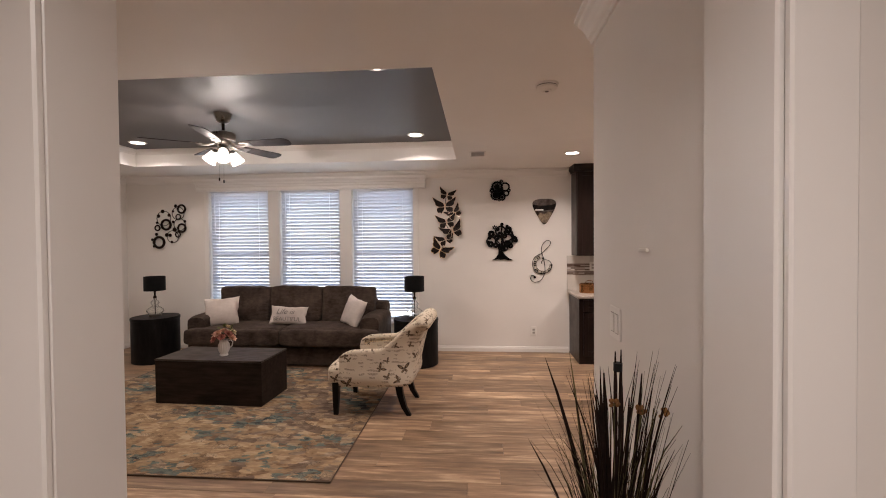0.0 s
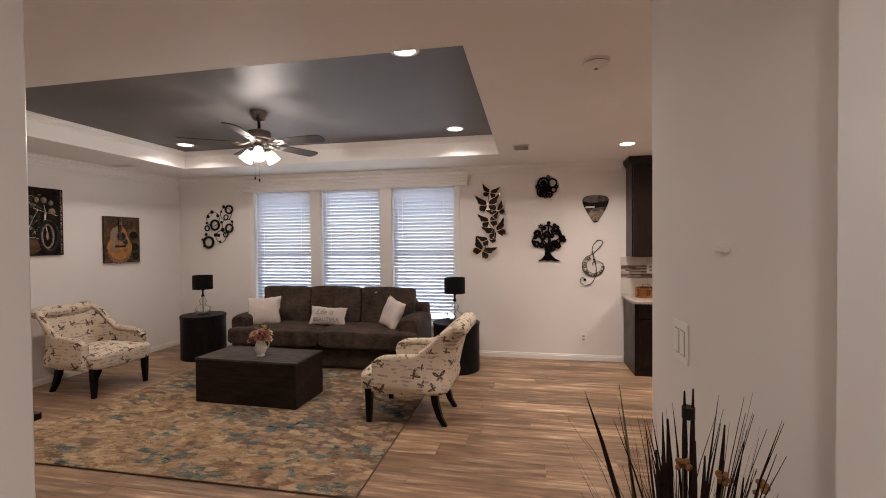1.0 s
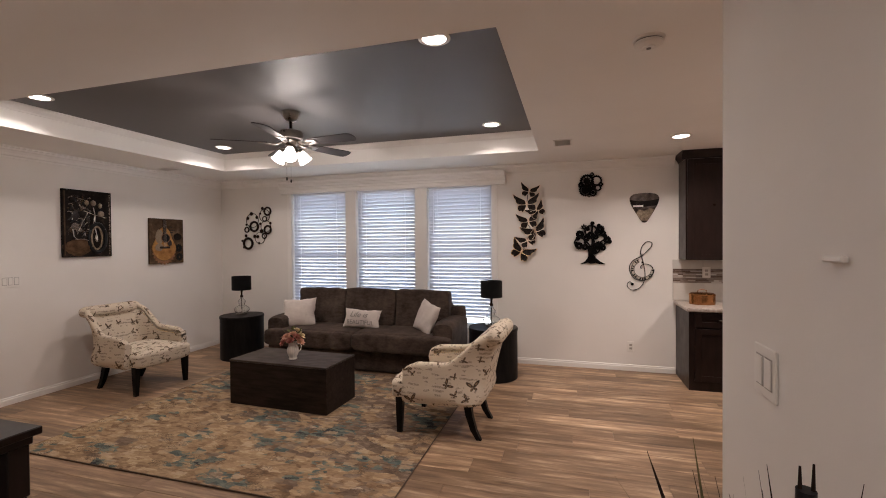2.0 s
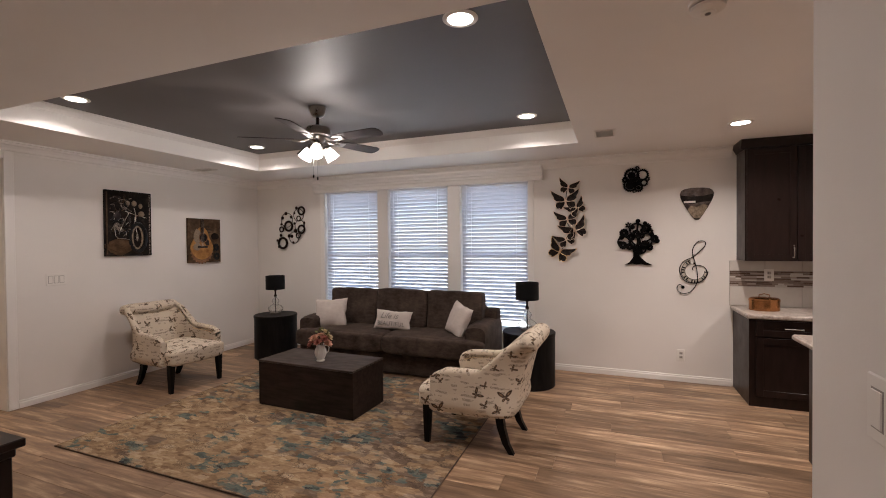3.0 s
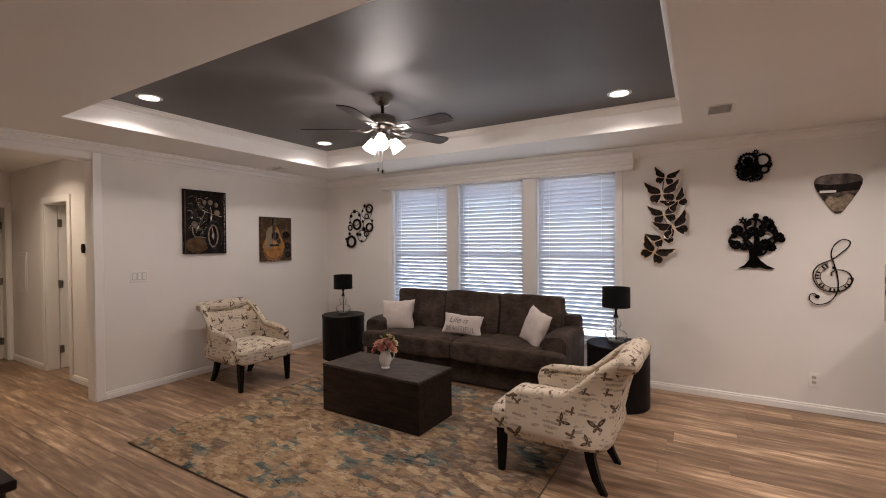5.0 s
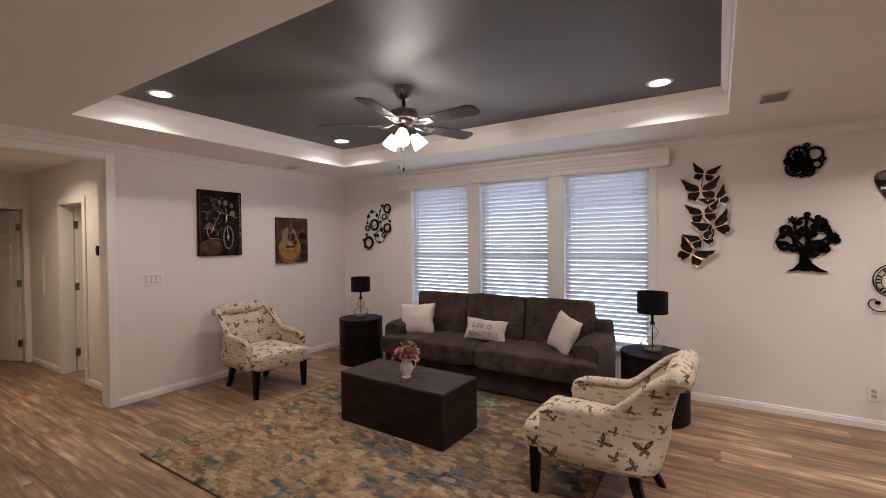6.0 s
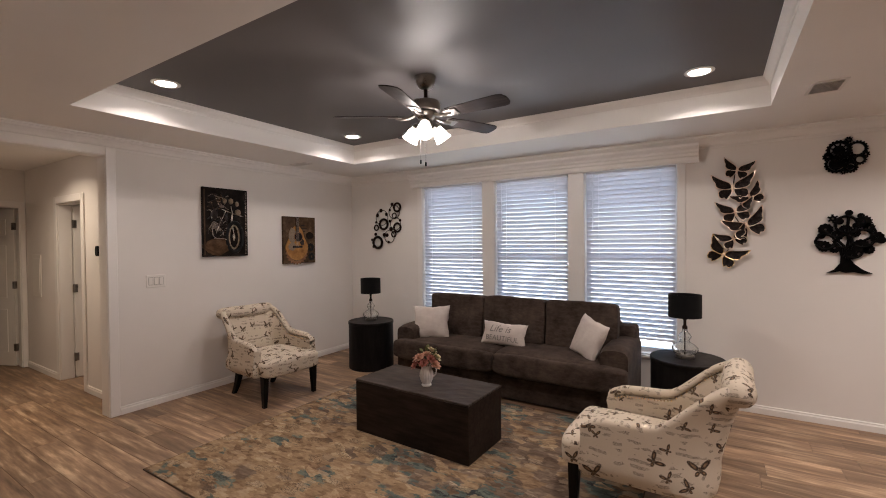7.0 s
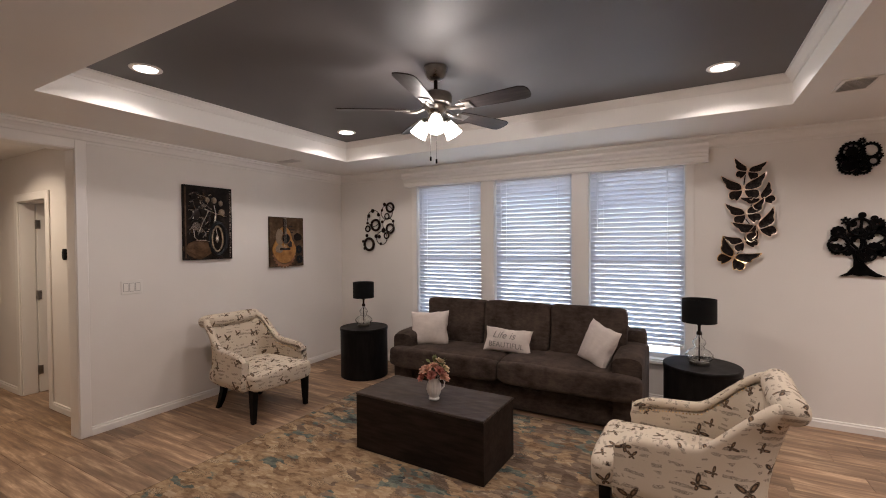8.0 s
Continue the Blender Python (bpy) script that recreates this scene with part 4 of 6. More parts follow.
t = thing("thermostat", "small black oval thermostat in the hall", "thermostat", pose(-5.365, 2.88, 1.45))
bm = plate_xz([(0.026 * math.cos(a) * (1 if abs(math.sin(a)) > 0.7 else 1), 0.05 * math.sin(a)) for a in [2 * math.pi * k / 28 for k in range(28)]], -0.022, 0)
part("body", bm, M["black"], t)
t = thing("electrical_panel", "white flush electrical panel door in the hall", "electrical panel", pose(-7.12, 2.88, 1.15))
part("panel_frame", boxes((-0.14, 0.14, -0.008, 0, -0.25, 0.25), bevel=0.002), M["door"], t)
part("panel_door", boxes((-0.11, 0.11, -0.012, -0.008, -0.21, 0.21), bevel=0.002), M["door"], t)


# ---- sofa ----
def sofa(m):
    s = thing("sofa", "charcoal brown microsuede three-seat sofa under the windows", "sofa", m)
    F = M["sofa"]
    part("base", puff(2.24, 0.72, 0.25, 8, 14, bm=None, at=(0, 0.055, 0.135)), F, s, smooth=True)
    for sx in (-1, 1):
        bm = bmesh.new()
        prof = [(-0.112, 0.05), (-0.116, 0.40), (-0.120, 0.53), (-0.116, 0.578), (-0.096, 0.604), (-0.050, 0.616), (0.0, 0.620), (0.050, 0.616), (0.088, 0.604), (0.106, 0.578), (0.110, 0.53), (0.107, 0.40), (0.104, 0.05)]
        rows = []
        for j in range(13):
            t = j / 12
            y = -0.33 + 0.74 * t
            soft = 0.96 if j in (0, 12) else (0.99 if j in (1, 11) else 1.0)
            rows.append([bm.verts.new((sx * (1.072 + px * soft), y, 0.05 + (pz - 0.05) * (soft if pz > 0.3 else 1) + 0.006 * math.sin(3 * t + sx))) for px, pz in prof])
        for a, b in zip(rows, rows[1:]):
            for i in range(len(prof) - 1):
                bm.faces.new((a[i], a[i + 1], b[i + 1], b[i]))
        bm.faces.new(rows[0])
        bm.faces.new(list(reversed(rows[-1])))
        bmesh.ops.recalc_face_normals(bm, faces=bm.faces)
        part("arm", bm, F, s, smooth=True)
    part("back_frame", puff(2.05, 0.17, 0.72, 8, 10, at=(0, 0.335, 0.44)), F, s, smooth=True)
    for sx in (-1, 1):
        bm = puff(0.985, 0.70, 0.215, 12, 9, 2 + sx, 0.006, at=(sx * 0.492, -0.06, 0.375), crown=0.014)
        puff(1.185, 0.20, 0.205, 12, 7, 5 + sx, 0.005, bm=bm, at=(sx * 0.592, -0.335, 0.372), crown=0.0)
        part("seat_cushion", bm, F, s, smooth=True)
    for sx in (-1, 1):
        part("back_post", puff(0.17, 0.20, 0.66, 8, 9, 4 + sx, 0.004, at=(sx * 1.075, 0.335, 0.385)), F, s, smooth=True)
    for k in (-1, 0, 1):
        bm = puff(0.674, 0.225, 0.490, 14, 11, 9 + k * 3, 0.013)
        part("back_cushion", bm, F, s, m=pose(k * 0.678, 0.175 + 0.01 * k, 0.672 + 0.008 * (k == 0), -9, 0, 0), smooth=True)
    for x in (-1.0, 1.0):
        for y in (-0.24, 0.36):
            part("foot", lathe([(0.022, 0.0), (0.030, 0.03)], 12, centre=(x, y)), M["leg"], s)
    return s


sofa(pose(-2.01, 5.15, 0.0, 0, 0, 0))


def pillow_shape(w, h, d, seed, n=24):
    bm = bmesh.new()
    grid = {}
    for side in (-1, 1):
        for i in range(n + 1):
            for j in range(n + 1):
                u, v = -1 + 2 * i / n, -1 + 2 * j / n
                edge = i in (0, n) or j in (0, n)
                if edge and side == 1:
                    grid[side, i, j] = grid[-1, i, j]
                    continue
                pin = 1 - 0.10 * (1 - abs(u)) * abs(v) - 0.0
                pinu = 1 - 0.10 * (1 - abs(v)) * abs(u)
                t = ((1 - u * u) * (1 - v * v)) ** 0.42
                p = Vector((u * w / 2 * pinu, side * d / 2 * t, v * h / 2 * pin))
                p += 0.007 * noise.noise_vector(p * 11 + Vector((seed, 0, side))) + 0.0035 * noise.noise_vector(Vector((p.x * 34, side, p.z * 22)) + Vector((seed * 3, 0, 0)))
                grid[side, i, j] = bm.verts.new(p)
    for side in (-1, 1):
        for i in range(n):
            for j in range(n):
                q = [grid[side, i, j], grid[side, i + 1, j], grid[side, i + 1, j + 1], grid[side, i, j + 1]]
                bm.faces.new(q if side == -1 else list(reversed(q)))
    return bm


def lettering(words, size, depth_of, mat, parent, label, at=(0, 0)):
    """Printed words laid on a curved front; depth_of gives the front's y at x, z."""
    c = bpy.data.curves.new("words", "FONT")
    c.body, c.size, c.align_x, c.align_y = words, size, "CENTER", "CENTER"
    c.resolution_u = 3
    c.shear = 0.3 if words.islower() or words[1].islower() else 0.0
    tmp = bpy.data.objects.new("words", c)
    scene.collection.objects.link(tmp)
    bpy.context.view_layer.update()
    me = bpy.data.meshes.new_from_object(tmp.evaluated_get(bpy.context.evaluated_depsgraph_get()))
    bpy.data.objects.remove(tmp)
    bm = bmesh.new()
    bm.from_mesh(me)
    bmesh.ops.subdivide_edges(bm, edges=[e for e in bm.edges if e.calc_length() > 0.03], cuts=2)
    for v in bm.verts:
        x, z = v.co.x + at[0], v.co.y + at[1]
        v.co = (x, depth_of(x, z), z)
    bpy.data.meshes.remove(me)
    return part("printed_words", bm, mat, parent, label)


def throw_pillow(m, w, h, d, label, words=False, seed=1):
    p = thing("throw_pillow", label, "pillow", m, "" if words else "pair of plain pillows")
    part("cushion", pillow_shape(w, h, d, seed), M["pillow"], p, smooth=True)
    if words:
        def front(x, z):
            u, v = 2 * x / w, 2 * z / h
            return -d / 2 * ((1 - u * u) * (1 - v * v)) ** 0.42 - 0.010
        lettering("Life is", 0.095, front, M["print"], p, "grey script words", (-0.03, 0.035))
        lettering("BEAUTIFUL", 0.068, front, M["print"], p, "grey block capitals", (0.0, -0.055))
    return p


throw_pillow(pose(-2.880, 5.03, 0.628, -16, -3, 14), 0.425, 0.365, 0.16, "square oatmeal linen pillow leaning in the sofa corner", seed=1)
throw_pillow(pose(-2.02, 5.05, 0.585, -20, 3, 6), 0.46, 0.235, 0.13, "oblong linen pillow printed with grey words", True, 2)
throw_pillow(pose(-1.19, 5.02, 0.640, -20, 12, -40), 0.35, 0.36, 0.14, "square oatmeal linen pillow tipped on its corner", seed=3)


# ---- armchairs ----
def post(stations):
    """A square tapering leg through (x, y, z, half width)."""
    bm = bmesh.new()
    rows = [[bm.verts.new((x + sx * w, y + sy * w, z)) for sx, sy in ((-1, -1), (1, -1), (1, 1), (-1, 1))] for x, y, z, w in stations]
    for a, b in zip(rows, rows[1:]):
        for k in range(4):
            bm.faces.new((a[k], b[k], b[(k + 1) % 4], a[(k + 1) % 4]))
    bm.faces.new(rows[0])
    bm.faces.new(list(reversed(rows[-1])))
    bmesh.ops.recalc_face_normals(bm, faces=bm.faces)
    return bm


def armchair(m):
    c = thing("armchair", "cream tub armchair printed with butterflies and script", "armchair", m, "pair of armchairs")
    F = M["butterfly"]
    for sy in (-1, 1):
        part("leg", post([(0.300, sy * 0.298, 0.31, 0.030), (0.302, sy * 0.301, 0.15, 0.025), (0.303, sy * 0.304, 0.0, 0.018)]), M["leg"], c)
        part("leg", post([(-0.225, sy * 0.222, 0.31, 0.030), (-0.245, sy * 0.229, 0.18, 0.027), (-0.280, sy * 0.236, 0.07, 0.023), (-0.322, sy * 0.240, 0.0, 0.019)]), M["leg"], c)
    bm = puff(0.62, 0.60, 0.165, 12, 7, 3, 0.003, at=(0.045, 0, 0.350), crown=0.025)
    puff(0.20, 0.685, 0.165, 10, 5, 8, 0.003, bm=bm, at=(0.285, 0, 0.348), crown=0.01)
    box_uv(part("seat", bm, F, c, smooth=True))
    # one continuous back and arms, raked back and rolled outward at the top
    path = [(0.25 - 0.47 * k / 9, -0.310) for k in range(10)]
    path += [(-0.22 - 0.09 * math.sin(math.pi / 2 * k / 5), -0.220 - 0.09 * math.cos(math.pi / 2 * k / 5)) for k in range(1, 5)]
    path += [(-0.31, -0.220 + 0.44 * k / 8) for k in range(9)]
    path += [(x, -y) for x, y in reversed(path[:14])]
    n = len(path)
    bm, rows, studs = bmesh.new(), [], []
    for i, (x, y) in enumerate(path):
        a, b = path[max(i - 1, 0)], path[min(i + 1, n - 1)]
        t = Vector((b[0] - a[0], b[1] - a[1], 0)).normalized()
        out = Vector((t.y, -t.x, 0))
        rise = min(1.0, max(0.0, (-0.09 - x) / 0.20))
        rise = rise * rise * (3 - 2 * rise)
        tip = min(1.0, max(0.0, (0.25 - x) / 0.11))
        top = 0.592 + 0.237 * rise - 0.05 * (1 - tip) ** 2 - 0.022 * min(1.0, max(0.0, (x + 0.05) / 0.30))
        roll = 0.028 + 0.030 * rise * max(0.0, -out.x)
        th = 0.078 - 0.022 * rise
        flare = max(-1.0, min(1.0, y / 0.30))
        rake = Vector((-0.128, 0.010 * flare, 0)) * rise + out * 0.014 * (1 - rise)

        def at(o, z):
            s = max(0.0, (z - 0.30) / (top - 0.30))
            waist = Vector((0, -0.060 * flare * rise * math.sin(math.pi * min(1.0, s * 0.92)), 0))
            return Vector((x, y, z)) + rake * s ** 1.6 + waist + out * o
        sec = [at(-th, z) for z in (0.30, 0.40, 0.48, 0.50 + 0.12 * rise, 0.53 + 0.20 * rise, top - roll * 1.1)]
        centre = at(-th + roll * 1.2, top - roll)
        for q in range(1, 11):
            ang = math.pi * (1.0 - q / 10 * 1.45)
            sec.append(centre + out * (roll * 1.2 * math.cos(ang)) + Vector((0, 0, roll * math.sin(ang))))
        for z in (top - roll * 2.3, 0.50 + 0.13 * rise, 0.44 + 0.04 * rise, 0.36, 0.275):
            sec.append(at(-0.004, z))
        rows.append([bm.verts.new(p) for p in sec])
        if 0.05 < tip and rise < 0.9:
            studs.append(at(0.004, top - roll * 2.15))
    for a, b in zip(rows, rows[1:]):
        for i in range(len(a) - 1):
            bm.faces.new((a[i], a[i + 1], b[i + 1], b[i]))
        bm.faces.new((a[-1], a[0], b[0], b[-1]))
    bm.faces.new(rows[0])
    bm.faces.new(list(reversed(rows[-1])))
    bmesh.ops.recalc_face_normals(bm, faces=bm.faces)
    for v in bm.verts:
        v.co += 0.003 * noise.noise_vector(v.co * 9)
    bmesh.ops.subdivide_edges(bm, edges=bm.edges, cuts=1, use_grid_fill=True, smooth=0.6)
    box_uv(part("shell", bm, F, c, smooth=True))
    bm, rows, steps = bmesh.new(), [], 26
    for i in range(steps + 1):
        u = -1 + 2 * i / steps
        r = 0.065 * (1 - abs(u) ** 8) ** 0.5 * (1 - 0.10 * abs(u) ** 4) + 0.002
        px, pz = -0.446 - 0.012 * u * u, 0.790 + 0.008 * u * u
        rows.append([bm.verts.new((px + r * 1.05 * math.cos(2 * math.pi * k / 20), 0.350 * u, pz + r * math.sin(2 * math.pi * k / 20))) for k in range(20)])
    for a, b in zip(rows, rows[1:]):
        for k in range(20):
            bm.faces.new((a[k], a[(k + 1) % 20], b[(k + 1) % 20], b[k]))
    bm.faces.new(list(reversed(rows[0])))
    bm.faces.new(rows[-1])
    bmesh.ops.recalc_face_normals(bm, faces=bm.faces)
    box_uv(part("back_roll", bm, F, c, "rolled top of the chair back", smooth=True))
    # brass studs along the arm fronts
    bm = bmesh.new()
    for a, b in zip(studs, studs[1:]):
        if (a - b).length < 0.15:
            for f in (0.0, 0.33, 0.67):
                bmesh.ops.create_icosphere(bm, subdivisions=1, radius=0.0048, matrix=Matrix.Translation(a.lerp(b, f)))
    tagged(part("stud_row", bm, M["gold"], c, "small antique brass studs"), kind="stuff")
    for ob in c.children:
        ob.data.transform(Matrix.Diagonal((1.0, 0.90, 1.0, 1.0)))
    return c


chair = armchair(pose(-4.02, 3.835, 0, 0, 0, -3.0))
tagged(chair, "cream butterfly-print tub armchair beside the hall wall")
other = copy_thing(chair, pose(-0.585, 3.735, 0.0, 0, 0, 178.5))
tagged(other, "cream butterfly-print tub armchair at the rug's edge")


# ---- coffee table, vase, rug ----
c = thing("coffee_table", "dark brown block coffee table standing on the rug", "coffee table", pose(-2.135, 3.845, 0.012, 0, 0, -2.0))
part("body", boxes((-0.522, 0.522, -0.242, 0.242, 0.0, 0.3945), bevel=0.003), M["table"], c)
bm = bmesh.new()
rows = []
for i in range(4):
    z, grow = ((0.395, -0.002), (0.397, 0.002), (0.409, 0.002), (0.413, -0.003))[i]
    ring = []
    for k in range(120):
        f = k / 30 % 1 * 2 - 1
        x, y = ((f, -1), (1, f), (-f, 1), (-1, -f))[k // 30]
        chip = 0.0045 * max(0.0, noise.noise(Vector((x * 11, y * 7, i // 2))) - 0.12) * 2
        ring.append(bm.verts.new((x * (0.522 + grow - chip), y * (0.242 + grow - chip), z - (chip * 0.8 if i == 3 else 0))))
    rows.append(ring)
for a, b in zip(rows, rows[1:]):
    for k in range(120):
        bm.faces.new((a[k], a[(k + 1) % 120], b[(k + 1) % 120], b[k]))
bm.faces.new(rows[-1])
bm.faces.new(list(reversed(rows[0])))
part("tabletop", bm, M["tabletop"], c, "worn dark tabletop, paler with painted reflection")

r = thing("area_rug", "tan and teal abstract area rug under the coffee table", "rug", pose(-2.03, 3.61, 0.0))
bm = bmesh.new()
box(bm, -1.435, 1.435, -1.165, 1.165, 0.001, 0.0115)
part("rug_field", bm, M["rug"], r)
part("binding", boxes((-1.442, 1.442, -1.172, -1.165, 0.001, 0.0105), (-1.442, 1.442, 1.165, 1.172, 0.001, 0.0105), (-1.442, -1.435, -1.165, 1.165, 0.001, 0.0105), (1.435, 1.442, -1.165, 1.165, 0.001, 0.0105), bevel=0.002), M["rug_binding"], r, "brown bound edge")


def pitcher(m):
    p = thing("ceramic_pitcher", "white ribbed ceramic pitcher on the coffee table", "vase", m)
    prof = [(0.0, 0.002), (0.034, 0.0), (0.038, 0.008), (0.031, 0.018), (0.044, 0.045), (0.052, 0.075), (0.048, 0.105), (0.037, 0.128), (0.036, 0.140), (0.045, 0.156), (0.042, 0.156), (0.032, 0.140), (0.033, 0.128), (0.0, 0.10)]
    part("body", lathe(prof, 48, ribs=16, rib=0.035), M["ceramic"], p, smooth=True)
    part("handle", tube([(0.040, 0, 0.138), (0.062, 0, 0.140), (0.076, 0, 0.118), (0.070, 0, 0.086), (0.050, 0, 0.066)], 0.0055, 8), M["ceramic"], p, smooth=True)
    return p


pitcher(pose(-2.082, 3.77, 0.4253, 0, 0, 35))


def blossom(m, size, mat, parent, seed):
    r = random.Random(seed)
    bm = bmesh.new()
    for ringn, (cnt, tilt, sc) in enumerate(((5, 18, 0.62), (7, 42, 0.85), (8, 68, 1.0))):
        for k in range(cnt):
            mm = pose(0, 0, 0, 0, 0, 360 * k / cnt + 25 * ringn + r.uniform(-8, 8)) @ pose(0, 0, 0, 0, tilt + r.uniform(-8, 8), 0)
            g = []
            for i in range(4):
                row = []
                for j in range(3):
                    u, v = i / 3, j - 1
                    wv = 0.42 * math.sin(math.pi * min(0.92, u * 0.75 + 0.18)) * size * sc
                    row.append(bm.verts.new(mm @ Vector((0.12 * size * (1 - u) + 0.18 * size * u * u - 0.10 * size * v * v, v * wv, u * size * sc))))
                g.append(row)
            for a, b in zip(g, g[1:]):
                for j in range(2):
                    bm.faces.new((a[j], a[j + 1], b[j + 1], b[j]))
    return part("blossom", bm, mat, parent, m=m, smooth=True)


bq = thing("flower_bouquet", "pink and cream artificial flowers in the pitcher", "flowers", pose(-2.082, 3.77, 0.535))
rng = random.Random(11)
spots = [(0.0, 0.0, 0.135, "pink"), (0.055, -0.02, 0.115, "coral"), (-0.06, -0.03, 0.11, "pink"), (0.02, -0.065, 0.09, "coral"), (-0.03, 0.05, 0.125, "butter"), (0.065, 0.035, 0.12, "butter"), (-0.075, 0.02, 0.085, "pink"), (0.03, 0.03, 0.165, "butter"), (-0.02, -0.055, 0.125, "pink"), (0.085, -0.01, 0.075, "pink"), (-0.05, -0.07, 0.07, "coral")]
for k, (x, y, z, colour) in enumerate(spots):
    stem = tube([(0, 0, -0.05), (x * 0.35, y * 0.35, 0.03), (x, y, z - 0.01)], 0.002, 5)
    part("stem", stem, M["leaf"], bq)
    tilt = math.degrees(math.atan2(math.hypot(x, y), 0.09))
    blossom(pose(x, y, z - 0.018, 0, 0, math.degrees(math.atan2(y, x))) @ pose(0, 0, 0, 0, tilt, 0), 0.040 + 0.008 * rng.random(), M[colour], bq, k)
for k in range(14):
    a = rng.uniform(0, 2 * math.pi)
    rr, z = rng.uniform(0.05, 0.10), rng.uniform(0.06, 0.17)
    bm = bmesh.new()
    pts = [(0, 0, 0), (0.012, 0.010, 0.002), (0.030, 0.011, 0.006), (0.048, 0, 0.004), (0.030, -0.011, 0.006), (0.012, -0.010, 0.002)]
    bm.faces.new([bm.verts.new(p) for p in pts])
    bm.faces.new([bm.verts.new((x, y * 0.98, z - 0.0012)) for x, y, z in reversed(pts)])
    part("leaf", bm, M["leaf"], bq, m=pose(rr * math.cos(a) * 0.7, rr * math.sin(a) * 0.7, z, rng.uniform(-25, 25), rng.uniform(-60, 10), math.degrees(a)))


# ---- drum side tables and lamps ----
def drum_table(m, h, label):
    d = thing("side_table", label, "side table", m, "pair of drum tables")
    part("body", lathe([(0.0, 0.0), (0.262, 0.0), (0.268, 0.006), (0.268, h - 0.035), (0.0, h - 0.035)], 64), M["drum"], d, smooth=True)
    part("tabletop", lathe([(0.0, h - 0.0348), (0.270, h - 0.0348), (0.273, h - 0.030), (0.273, h - 0.006), (0.268, h), (0.0, h)], 64), M["drum"], d, smooth=True)
    return d


drum_table(pose(-3.80, 5.08, 0), 0.562, "black-brown drum side table by the corner")
drum_table(pose(-0.43, 5.09, 0), 0.556, "black-brown drum side table by the armchair")


def table_lamp(m, label):
    l = thing("table_lamp", label, "table lamp", m, "pair of table lamps")
    part("foot", lathe([(0.0, 0.0), (0.068, 0.0), (0.071, 0.006), (0.068, 0.022), (0.0, 0.024)], 32), M["nickel"], l, "brushed metal foot", smooth=True)
    prof = [(0.052, 0.023), (0.078, 0.036), (0.096, 0.060), (0.094, 0.082), (0.070, 0.108), (0.040, 0.124), (0.033, 0.140), (0.044, 0.158), (0.048, 0.172), (0.038, 0.192), (0.022, 0.206), (0.018, 0.222), (0.018, 0.232)]
    inner = [(max(r - 0.003, 0.004), z) for r, z in reversed(prof)]
    part("glass_body", lathe(prof + inner, 60, ribs=20, rib=0.022), M["glass"], l, "clear rippled glass gourd body", smooth=True)
    part("rod", lathe([(0.005, 0.022), (0.005, 0.345)], 12), M["bronze"], l, smooth=True)
    part("socket_cup", lathe([(0.0, 0.232), (0.021, 0.232), (0.019, 0.252), (0.011, 0.262), (0.011, 0.300), (0.015, 0.305), (0.015, 0.345), (0.0, 0.347)], 20), M["bronze"], l, smooth=True)
    sh = part("shade", lathe([(0.121, 0.328), (0.121, 0.510), (0.1185, 0.510), (0.1185, 0.328), (0.121, 0.328)], 48), M["shade"], l, "black cloth drum shade", smooth=True)
    bm = bmesh.new()
    for k in range(3):
        a = 2 * math.pi * k / 3
        tube([(0.012 * math.cos(a), 0.012 * math.sin(a), 0.345), (0.119 * math.cos(a), 0.119 * math.sin(a), 0.495)], 0.0018, 5, bm)
    part("shade_frame", bm, M["bronze"], sh)
    return l


lamp = table_lamp(pose(-3.82, 5.10, 0.562), "glass lamp with black drum shade beside the sofa")
copy_thing(lamp, pose(-0.447, 5.095, 0.556))


# ---- things on the walls ----
def on_wall(name, label, category, x, z, y=None):
    return thing(name, label, category, pose(x, NORTH, z))


def ball_xz(bm, x, z, r, y=-0.014):
    bmesh.ops.create_icosphere(bm, subdivisions=2, radius=r, matrix=Matrix.Translation((x, y, z)) @ Matrix.Diagonal((1, 0.5, 1, 1)))
    return bm


# circles: x, z and radius from the lower corner of the piece
a = on_wall("circle_wall_art", "dark bronze wall art of linked rings and discs", "wall art", -4.33, 1.415)
for x, z, r, w in ((0.48, 0.565, 0.055, 0.014), (0.43, 0.455, 0.034, 0.008), (0.245, 0.345, 0.068, 0.016), (0.48, 0.295, 0.056, 0.014), (0.115, 0.300, 0.036, 0.010), (0.42, 0.205, 0.036, 0.009), (0.135, 0.095, 0.076, 0.018)):
    part("ring", ring_xz(x, z, r, w, y=-0.024), M["bronze"], a, smooth=True)
for x, z, r in ((0.205, 0.435, 0.105), (0.42, 0.505, 0.090), (0.44, 0.345, 0.085), (0.335, 0.175, 0.085)):
    part("wire_loop", ring_xz(x, z, r, 0.0045, y=-0.012, bar=6), M["bronze"], a)
for x, z, r in ((0.19, 0.535, 0.028), (0.125, 0.470, 0.026), (0.285, 0.480, 0.024), (0.385, 0.610, 0.024), (0.345, 0.535, 0.018), (0.345, 0.385, 0.020), (0.52, 0.390, 0.020), (0.10, 0.375, 0.018), (0.365, 0.275, 0.032), (0.245, 0.200, 0.028), (0.295, 0.195, 0.026), (0.09, 0.210, 0.024), (0.025, 0.135, 0.020), (0.32, 0.100, 0.020), (0.05, 0.040, 0.020)):
    part("disc", ball_xz(bmesh.new(), x, z, r), M["bronze"], a, smooth=True)


